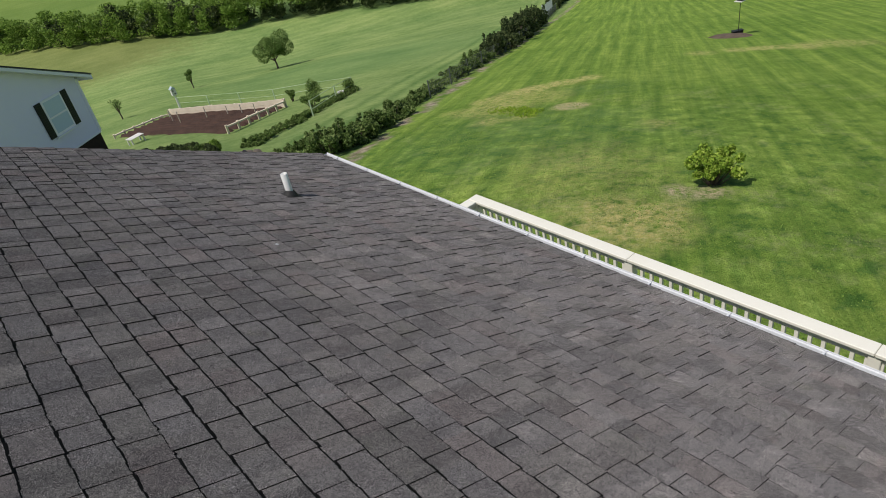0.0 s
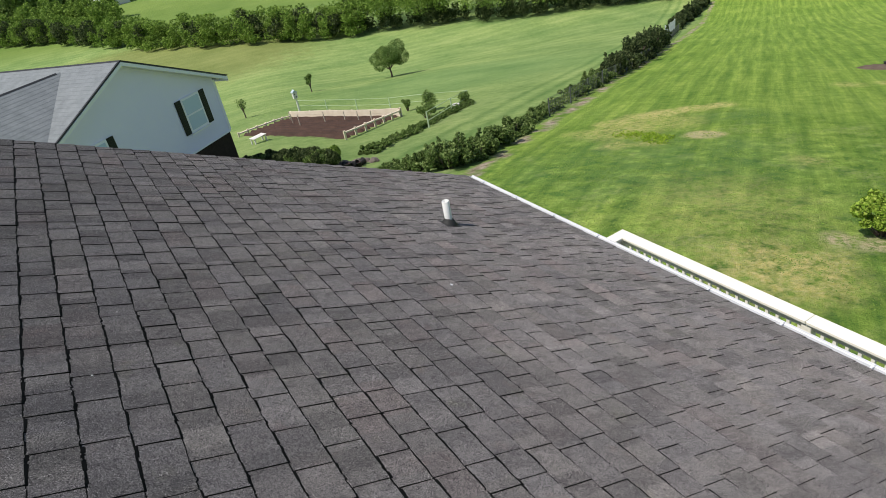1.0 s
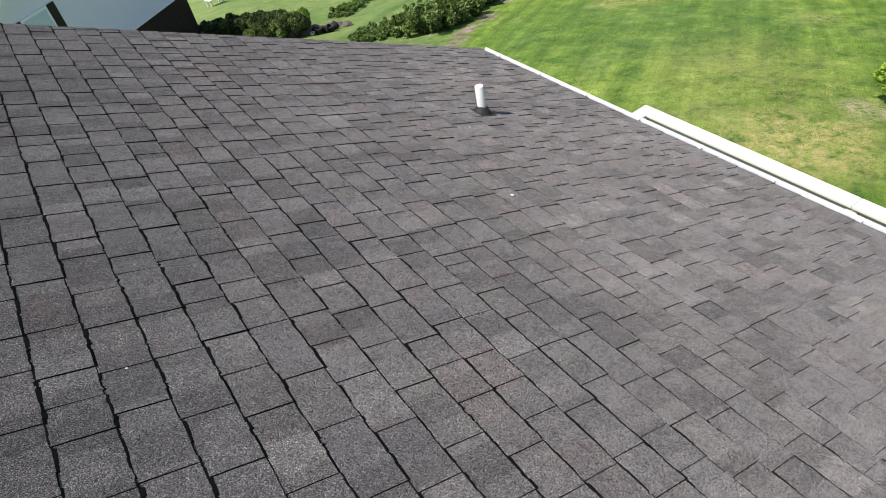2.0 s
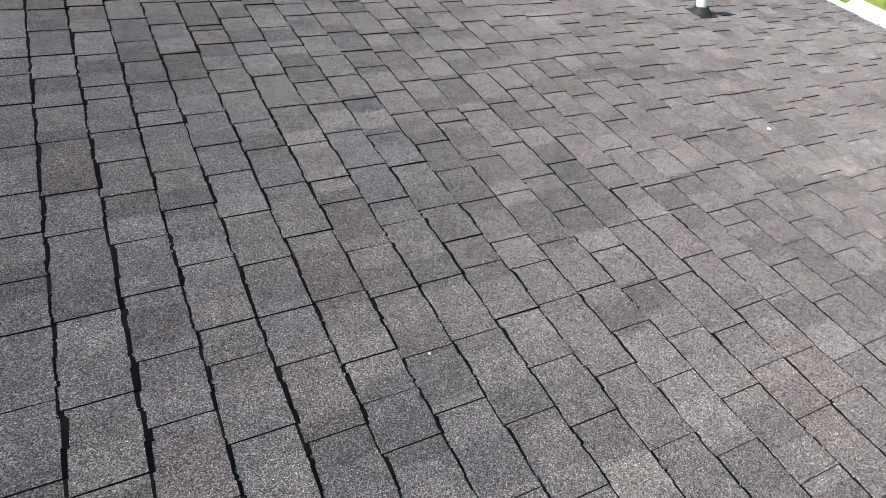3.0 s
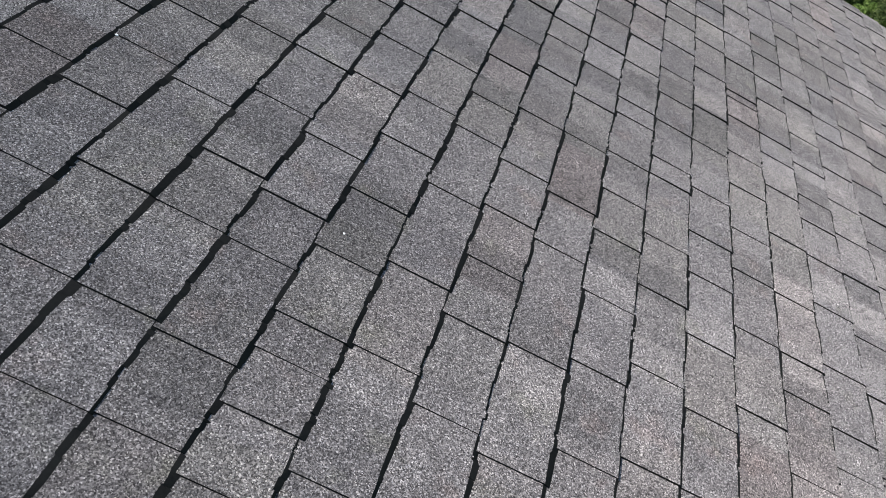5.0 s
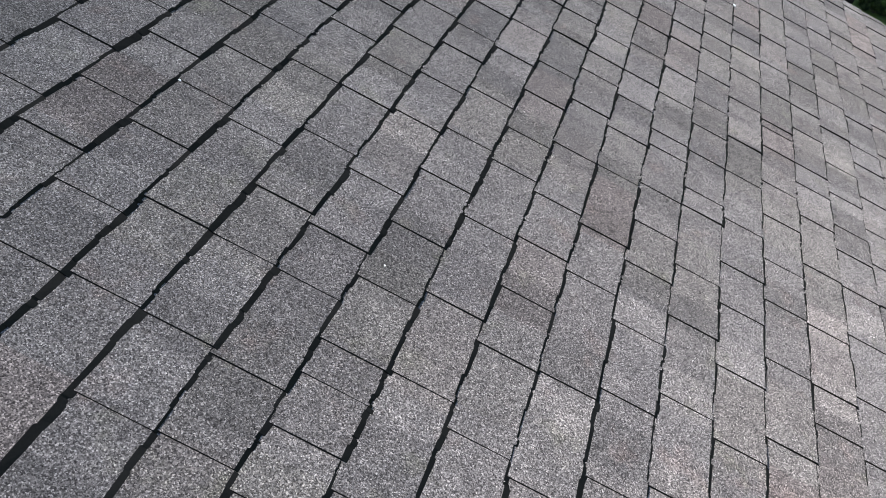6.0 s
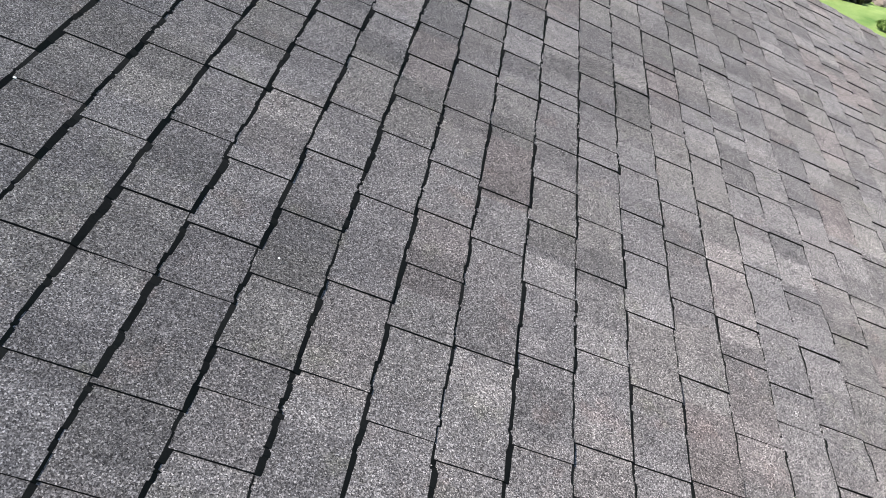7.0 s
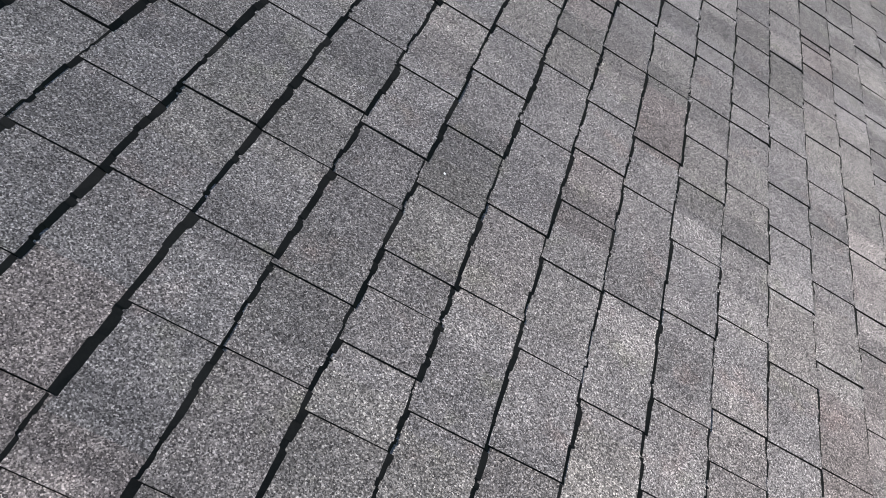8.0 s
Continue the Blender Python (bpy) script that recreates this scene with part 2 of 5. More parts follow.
    # worn earth along the lawn side of the hedge
    strip = s.t.nodes.new("ShaderNodeMapRange")
    s.link(s.math("ABSOLUTE", s.math("ADD", across, s.math("MULTIPLY_ADD", s.noise(0.9, 4), 0.8, 0.0))), strip.inputs[0])
    strip.inputs[1].default_value, strip.inputs[2].default_value = 0.40, 0.12
    bare = s.math("MULTIPLY", strip.outputs[0], s.grey(s.noise(1.1, 4), 0.43, 0.58))
    base = s.mix(bare, base, s.ramp(s.noise(5, 5, 0.7), [(0.36, (0.20, 0.15, 0.10)), (0.62, (0.56, 0.48, 0.36))]))
    s.bump(s.math("ADD", fine, s.math("MULTIPLY", mid, 1.6)), 0.9, 0.07)
    return s.colour(base)


def leaf_material(name, dark, light, warm):
    s = Shader(name, 0.65, 0, 0.12)
    isl = s.t.nodes.new("ShaderNodeNewGeometry").outputs["Random Per Island"]
    f = s.math("ADD", s.math("MULTIPLY", isl, 0.6), s.math("MULTIPLY", s.noise(0.7, 3), 0.5))
    c = s.ramp(f, [(0.2, dark), (0.6, light), (0.9, warm)])
    s.b.inputs["Subsurface Weight"].default_value = 0.0
    tr = s.t.nodes.new("ShaderNodeBsdfTranslucent")
    s.link(c, tr.inputs["Color"])
    mx = s.t.nodes.new("ShaderNodeMixShader")
    mx.inputs[0].default_value = 0.3
    s.link(s.b.outputs[0], mx.inputs[1])
    s.link(tr.outputs[0], mx.inputs[2])
    s.link(mx.outputs[0], s.t.nodes["Material Output"].inputs[0])
    return s.colour(c)


def siding_material(name, a, b):
    s = Shader(name, 0.6, 0, 0.4)
    f = s.math("ADD", s.math("MULTIPLY", s.noise(1.2, 4), 0.6), s.math("MULTIPLY", s.noise(40, 3), 0.4))
    s.bump(s.noise(90, 3), 0.1, 0.001)
    return s.colour(s.ramp(f, [(0.3, a), (0.7, b)]))


M_SHINGLE = shingle_material()
M_GROUND = ground_material()
# roof felt and cut edges, also the shade painted black below each shingle butt
M_FELT_SHADE = plain("felt_and_butt_shade", (0.008, 0.008, 0.0085), (0.017, 0.017, 0.017), 8, 200, 0.95, spec=0.04)
M_WHITE = plain("white_aluminium", (0.60, 0.62, 0.65), (0.74, 0.75, 0.78), 2.0, 50, 0.42, 0.0, 0.05)
M_PVC = plain("white_pvc", (0.72, 0.72, 0.70), (0.84, 0.84, 0.82), 5.0, 80, 0.38, 0.0, 0.05)
M_RUBBER = plain("black_rubber", (0.012, 0.012, 0.012), (0.03, 0.03, 0.03), 20, 120, 0.7)
M_CREAM = plain("cream_vinyl", (0.82, 0.785, 0.68), (0.88, 0.855, 0.77), 2.5, 70, 0.5, 0.0, 0.08)
M_DECK = plain("weathered_deck_boards", (0.10, 0.08, 0.06), (0.19, 0.16, 0.13), 3, 60, 0.85)
M_SIDING = siding_material("pale_blue_siding", (0.77, 0.745, 1.0), (0.82, 0.795, 1.0))
M_OWNWALL = siding_material("cream_siding", (0.60, 0.58, 0.52), (0.68, 0.66, 0.60))
M_TRIM = plain("white_trim_paint", (0.84, 0.83, 0.95), (0.89, 0.88, 0.98), 2, 50, 0.5)
M_SHUTTER = plain("dark_navy_shutter_paint", (0.006, 0.008, 0.012), (0.012, 0.015, 0.021), 4, 60, 0.5)
M_BRICK = plain("dark_brown_brick", (0.018, 0.011, 0.009), (0.045, 0.028, 0.022), 9, 60, 0.9, bump=0.4, depth=0.01)
M_FARROOF = plain("pale_grey_shingles", (0.145, 0.16, 0.17), (0.25, 0.27, 0.28), 3.5, 22, 0.9, bump=0.4, depth=0.01)
M_RIDGECAP = plain("charcoal_shingle_edge", (0.02, 0.022, 0.026), (0.045, 0.048, 0.055), 4, 40, 0.85)
M_SOIL = plain("turned_brown_soil", (0.028, 0.015, 0.011), (0.105, 0.056, 0.040), 1.2, 16, 0.95, bump=0.9, depth=0.08)
M_MULCH = plain("brown_mulch", (0.075, 0.050, 0.035), (0.20, 0.145, 0.105), 3, 25, 0.95, bump=0.8, depth=0.05)
M_PLANK = plain("pale_raw_pine", (0.66, 0.56, 0.42), (0.82, 0.72, 0.58), 2.5, 40, 0.8)
M_WPAINT = plain("white_painted_wood", (0.66, 0.64, 0.60), (0.82, 0.80, 0.76), 3, 40, 0.7)
M_BARK = plain("grey_brown_bark", (0.055, 0.042, 0.032), (0.14, 0.11, 0.085), 6, 40, 0.95, bump=0.8, depth=0.02)
M_POST = plain("grey_galvanised_wire", (0.10, 0.11, 0.105), (0.22, 0.235, 0.23), 6, 60, 0.6, 0.5)
M_GATE = plain("pale_galvanised_tube", (0.46, 0.50, 0.52), (0.64, 0.68, 0.70), 6, 60, 0.5, 0.3)
M_STRING = plain("pale_green_twine", (0.42, 0.55, 0.34), (0.58, 0.68, 0.46), 6, 60, 0.8)
M_STONE = plain("brown_field_stone", (0.075, 0.06, 0.05), (0.24, 0.20, 0.17), 6, 40, 0.9, bump=0.7, depth=0.02)
M_BLACK = plain("black_plastic", (0.010, 0.010, 0.011), (0.022, 0.022, 0.024), 8, 80, 0.5)
M_FEEDER = plain("pale_blue_enamel", (0.36, 0.44, 0.50), (0.52, 0.60, 0.65), 6, 60, 0.4)
M_LEAF_HEDGE = leaf_material("hedge_leaves", (0.050, 0.092, 0.022), (0.150, 0.225, 0.060), (0.36, 0.44, 0.17))
M_LEAF_DARK = leaf_material("cedar_leaves", (0.026, 0.045, 0.017), (0.070, 0.100, 0.036), (0.17, 0.20, 0.080))
M_LEAF_TREE = leaf_material("tree_leaves", (0.080, 0.140, 0.036), (0.185, 0.280, 0.075), (0.30, 0.39, 0.13))
M_LEAF_WOOD = leaf_material("spring_leaves", (0.085, 0.155, 0.024), (0.205, 0.325, 0.055), (0.33, 0.44, 0.10))
M_LEAF_BUSH = leaf_material("bright_shrub_leaves", (0.100, 0.190, 0.022), (0.310, 0.450, 0.058), (0.550, 0.650, 0.140))
M_LEAF_GRASS = leaf_material("grass_blades", (0.095, 0.195, 0.030), (0.210, 0.335, 0.055), (0.33, 0.42, 0.11))
M_LEAF_WEED = leaf_material("weed_leaves", (0.150, 0.270, 0.020), (0.290, 0.430, 0.035), (0.430, 0.530, 0.070))
g_ = Shader("window_glass", 0.05, 0, 0.5)
g_.b.inputs["Base Color"].default_value = (0.56, 0.66, 0.85, 1)
g_.b.inputs["Roughness"].default_value = 0.06
M_GLASS = g_.m


# ---- building helpers ----
def mesh_object(name, verts, faces, material, parent=None, smooth=False):
    me = bpy.data.meshes.new(name)
    me.from_pydata(verts, [], faces)
    me.materials.append(material)
    if smooth:
        me.polygons.foreach_set("use_smooth", [True] * len(me.polygons))
    ob = new(name, me)
    if parent:
        ob.parent = parent
    return ob


def part(name, bm, material, parent=None, label="", smooth=False):
    me = bpy.data.meshes.new(name)
    bm.normal_update()
    bm.to_mesh(me)
    bm.free()
    me.materials.append(material)
    if smooth:
        me.polygons.foreach_set("use_smooth", [True] * len(me.polygons))
    ob = new(name, me)
    if parent:
        ob.parent = parent
    if label:
        ob["label"] = label
    return ob


def thing(name, m, label, category, group="", kind=""):
    ob = new(name)
    ob.empty_display_size = 0.1
    ob.matrix_world = m
    return tagged(ob, label, category, group, kind)


def box(bm, lo, hi, m=None, bevel=0.0):
    c = [(a + b) / 2 for a, b in zip(lo, hi)]
    d = [b - a for a, b in zip(lo, hi)]
    mat = Matrix.Translation(c) @ Matrix.Diagonal((*d, 1))
    g = bmesh.ops.create_cube(bm, size=1, matrix=(m @ mat) if m else mat)
    if bevel:
        es = list({e for v in g["verts"] for e in v.link_edges})
        bmesh.ops.bevel(bm, geom=es, offset=bevel, segments=1, affect="EDGES")
    return bm


def boxed(lo, hi, bevel=0.0):
    return box(bmesh.new(), lo, hi, None, bevel)


def beam(bm, a, b, w, h, up=(0, 0, 1)):
    """A bar from a to b, w wide and h high."""
    a, b = Vector(a), Vector(b)
    d = (b - a).normalized()
    s = d.cross(Vector(up)).normalized()
    u = s.cross(d)
    m = Matrix((s, d, u)).transposed().to_4x4()
    m.translation = (a + b) / 2
    bmesh.ops.create_cube(bm, size=1, matrix=m @ Matrix.Diagonal((w, (b - a).length, h, 1)))
    return bm


def tube(bm, pts, radii, sides=8, cap=True):
    """A tapering tube through points."""
    rings = []
    pts = [Vector(p) for p in pts]
    for i, (p, r) in enumerate(zip(pts, radii)):
        d = (pts[min(i + 1, len(pts) - 1)] - pts[max(i - 1, 0)]).normalized()
        s = d.orthogonal().normalized()
        u = d.cross(s)
        rings.append([bm.verts.new(p + r * (math.cos(a) * s + math.sin(a) * u)) for a in [2 * math.pi * k / sides for k in range(sides)]])
    for r0, r1 in zip(rings, rings[1:]):
        s0 = min(range(sides), key=lambda k: (r1[k].co - r0[0].co).length)
        for k in range(sides):
            bm.faces.new((r0[k], r0[(k + 1) % sides], r1[(k + 1 + s0) % sides], r1[(k + s0) % sides]))
    if cap:
        bm.faces.new(rings[-1])
        bm.faces.new(rings[0][::-1])
    return bm


def soft(x, k):
    return float(np.logaddexp(0, k * x) / k)


def ground_z(x, y):
    """Height of the land: a knoll under the house, a long slope down, a valley floor, a far rise."""
    r = math.hypot(x - 1, y + 1)
    k = min(max((math.degrees(math.atan2(x - 1, y + 1)) - 12) / 14, 0), 1)
    fall = 0.19 + 0.02 * k * k * (3 - 2 * k)
    rough = 0.05 * noise.noise((x * 0.5, y * 0.5, 0)) * min(1, r / 12) + 0.25 * noise.noise((x * 0.05, y * 0.05, 3)) * min(1, r / 60)
    return rough + 5.56 - (5.5 + fall * (soft(r - 7.5, 0.6) - soft(r - 95, 0.12)) - 0.05 * soft(r - 170, 0.05))


def foliage(name, centres, radii, count, leaf, material, parent, seed, flat=0.9, label=""):
    """Leaves scattered in and on a set of lobes, as one mesh of small bent blades."""
    rng = np.random.default_rng(seed)
    centres, radii = np.array(centres, float), np.array(radii, float)
    if radii.ndim == 1:
        radii = np.repeat(radii[:, None], 3, 1) * (1, 1, flat)
    w = (radii.prod(1)) ** (2 / 3)
    pick = rng.choice(len(centres), count, p=w / w.sum())
    d = rng.normal(size=(count, 3))
    d /= np.linalg.norm(d, axis=1)[:, None]
    rad = rng.uniform(0.35, 1.0, count) ** 0.45
    p = centres[pick] + d * radii[pick] * rad[:, None]
    a = rng.normal(size=(count, 3))
    a += d * 0.4
    a /= np.linalg.norm(a, axis=1)[:, None]
    b = np.cross(a, rng.normal(size=(count, 3)))
    b /= np.linalg.norm(b, axis=1)[:, None]
    size = leaf * rng.uniform(0.6, 1.4, count)[:, None]
    n = np.cross(a, b) * size * 0.22
    quad = np.stack([p - a * size, p + b * size * 0.55 + n, p + a * size, p - b * size * 0.55 + n], 1)
    verts = quad.reshape(-1, 3)
    me = bpy.data.meshes.new(name)
    me.vertices.add(len(verts))
    me.vertices.foreach_set("co", verts.ravel())
    me.loops.add(count * 4)
    me.loops.foreach_set("vertex_index", np.arange(count * 4))
    me.polygons.add(count)
    me.polygons.foreach_set("loop_start", np.arange(count) * 4)
    me.update(calc_edges=True)
    me.materials.append(material)
    ob = new(name, me)
    if parent:
        ob.parent = parent
    if label:
        ob["label"] = label
    return ob


# ---- ground ----
def build_ground():
    rings = [0.0] + [2.5 * 1.055 ** k for k in range(0, 132)]
    n = 200
    verts, faces = [(1.0, -1.0, ground_z(1, -1))], []
    for r in rings[1:]:
        for k in range(n):
            a = 2 * math.pi * k / n
            x, y = 1 + r * math.sin(a), -1 + r * math.cos(a)
            verts.append((x, y, ground_z(x, y)))
    for k in range(n):
        faces.append((0, 1 + (k + 1) % n, 1 + k))
    for i in range(len(rings) - 2):
        for k in range(n):
            a, b = 1 + i * n + k, 1 + i * n + (k + 1) % n
            faces.append((a, b, b + n, a + n))
    faces = [f[::-1] if len(f) == 4 else f for f in faces]
    ob = mesh_object("ground", verts, faces, M_GROUND, smooth=True)
    bm = bmesh.new()
    bm.from_mesh(ob.data)
    bmesh.ops.recalc_face_normals(bm, faces=bm.faces)
    if sum(f.normal.z for f in bm.faces) < 0:
        bmesh.ops.reverse_faces(bm, faces=bm.faces)
    bm.to_mesh(ob.data)
    bm.free()
    return tagged(ob, "rolling green lawn and hayfield with mowing stripes", "ground", kind="structure")


ground = build_ground()

# ---- the house underfoot ----
ROOF = pose(0, 0, ROOF_Z, 0, ROOF_PITCH, 0)
RIDGE_X, EAVE_X, RAKE_Y, BACK_Y = -3.6, 5.03, 4.52, -8.0


def roof_point(x, y, z=0.0):
    return ROOF @ Vector((x, y, z))


def build_roof_deck():
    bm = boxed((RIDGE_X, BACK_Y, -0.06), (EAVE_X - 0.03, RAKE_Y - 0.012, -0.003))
    ob = part("roof", bm, M_FELT_SHADE)
    ob.matrix_world = ROOF
    return tagged(ob, "low grey asphalt shingle roof slope", "roof", kind="structure")


roof = build_roof_deck()


def build_own_house():
    rx, rz = roof_point(RIDGE_X, 0)[0], roof_point(RIDGE_X, 0)[2]
    # far slope beyond the ridge
    t = math.tan(radians(ROOF_PITCH))
    bm = bmesh.new()
    vs = []
    for y in (BACK_Y, RAKE_Y):
        vs.append([bm.verts.new(v) for v in ((rx, y, rz + 0.006), (rx - 7.6, y, rz + 0.006 - 7.6 * t), (rx - 7.6, y, rz - 0.07 - 7.6 * t), (rx, y, rz - 0.07))])
    for k in range(4):
        bm.faces.new((vs[0][k], vs[0][(k + 1) % 4], vs[1][(k + 1) % 4], vs[1][k]))
    bm.faces.new(vs[0])
    bm.faces.new(vs[1][::-1])
    bmesh.ops.recalc_face_normals(bm, faces=bm.faces)
    tagged(part("roof_far_slope", bm, M_SHINGLE), "grey asphalt shingle roof slope behind the ridge", "roof", kind="structure")
    x0, x1, y0, y1, zb = rx - 7.2, 4.2, BACK_Y + 0.25, RAKE_Y - 0.25, -0.6
    zt1 = rz - (x1 - rx) * t - 0.10
    zt0 = rz - (rx - x0) * t - 0.10
    for nm, lo, hi in (("wall_east", (x1 - 0.15, y0 + 0.15, zb), (x1, y1 - 0.15, zt1)), ("wall_west", (x0, y0 + 0.15, zb), (x0 + 0.15, y1 - 0.15, zt0))):
        tagged(part(nm, boxed(lo, hi), M_OWNWALL), "cream vinyl siding house wall under the eaves", "wall", kind="structure")
    for nm, ya in (("wall_north", y1 - 0.15), ("wall_south", y0)):
        bm = bmesh.new()
        prof = [(x0, zb), (x1, zb), (x1, zt1), (rx, rz - 0.10), (x0, zt0)]
        a = [bm.verts.new((x, ya, z)) for x, z in prof]
        b = [bm.verts.new((x, ya + 0.15, z)) for x, z in prof]
        bm.faces.new(a)
        bm.faces.new(b[::-1])
        for k in range(5):
            bm.faces.new((a[k], b[k], b[(k + 1) % 5], a[(k + 1) % 5]))
        bmesh.ops.recalc_face_normals(bm, faces=bm.faces)
        tagged(part(nm, bm, M_OWNWALL), "cream vinyl siding gable wall", "wall", kind="structure")
    # rake board and soffit along the far gable, fascia along the eave
    bm = beam(bmesh.new(), roof_point(RIDGE_X, RAKE_Y - 0.03, -0.14), roof_point(EAVE_X - 0.05, RAKE_Y - 0.03, -0.14), 0.025, 0.15)
    tagged(part("rake_board", bm, M_WHITE), "white aluminium rake board under the shingles", "trim", kind="structure")
    e = roof_point(EAVE_X, 0)
    bm = boxed((e.x - 0.045, BACK_Y, e.z - 0.20), (e.x - 0.022, RAKE_Y - 0.05, e.z - 0.035))
    tagged(part("fascia", bm, M_WHITE), "white aluminium fascia board under the eave", "trim", kind="structure")
    bm = boxed((4.2, y0, e.z - 0.215), (e.x - 0.022, RAKE_Y - 0.05, e.z - 0.202))
    tagged(part("soffit", bm, M_WHITE), "white vented soffit under the eave", "trim", kind="structure")


build_own_house()


def build_gutter():
    e = roof_point(EAVE_X, 0)
    g = thing("gutter", Matrix.Translation((e.x, 0, e.z)), "white aluminium gutter with hangers along the eave", "gutter")
    y0, y1 = BACK_Y, RAKE_Y - 0.02
    k_ = 0.66
    inner = [(-0.020, -0.012), (-0.020, -0.105), (0.055, -0.105), (0.098, -0.060), (0.104, -0.018), (0.120, -0.014), (0.120, -0.006)]
    outer = [(0.124, -0.002), (0.124, -0.018), (0.108, -0.022), (0.101, -0.064), (0.058, -0.109), (-0.0215, -0.109), (-0.0215, -0.012)]
    prof = [(x * k_ if x > 0 else x, z - (0.012 if x > 0.1 else 0)) for x, z in inner + outer]
    bm = bmesh.new()
    a = [bm.verts.new((x, y0, z)) for x, z in prof]
    b = [bm.verts.new((x, y1, z)) for x, z in prof]
    n = len(prof)
    for k in range(n):
        bm.faces.new((a[k], b[k], b[(k + 1) % n], a[(k + 1) % n]))
    bmesh.ops.recalc_face_normals(bm, faces=bm.faces)
    part("trough", bm, M_WHITE, g)
    for y in (y0, y1):
        bm = bmesh.new()
        bm.faces.new([bm.verts.new((x, y, z)) for x, z in [(-0.02, -0.01), (-0.02, -0.107), (0.036, -0.107), (0.064, -0.06), (0.078, -0.03)]])
        ex = bmesh.ops.extrude_face_region(bm, geom=bm.faces[:])
        bmesh.ops.translate(bm, vec=(0, 0.003, 0), verts=[v for v in ex["geom"] if isinstance(v, bmesh.types.BMVert)])
        part("end_cap", bm, M_WHITE, g)
    # drip edge metal between shingles and gutter
    bm = bmesh.new()
    a = radians(ROOF_PITCH)
    prof = [(-0.09, 0.09 * math.tan(a) - 0.006), (0.006, -0.008), (0.010, -0.03), (0.007, -0.03), (0.004, -0.0105), (-0.09, 0.09 * math.tan(a) - 0.009)]
    va = [bm.verts.new((x, y0, z)) for x, z in prof]
    vb = [bm.verts.new((x, y1, z)) for x, z in prof]
    for k in range(6):
        bm.faces.new((va[k], vb[k], vb[(k + 1) % 6], va[(k + 1) % 6]))
    bmesh.ops.recalc_face_normals(bm, faces=bm.faces)
    part("drip_edge", bm, M_WHITE, g, "white metal drip edge")
    y = y1 - 0.25
    first = None
    while y > y0:
        if first is None:
            bm = box(bmesh.new(), (-0.018, -0.008, -0.026), (0.076, 0.008, -0.022))
            box(bm, (0.070, -0.01, -0.030), (0.083, 0.01, -0.012), None, 0.002)
            first = part("hanger", bm, M_WHITE, g)
            first.location = (0, y, 0)
        else:
            c = first.copy()
            scene.collection.objects.link(c)
            c.location = (0, y, 0)
        y -= 0.62
    return g


build_gutter()


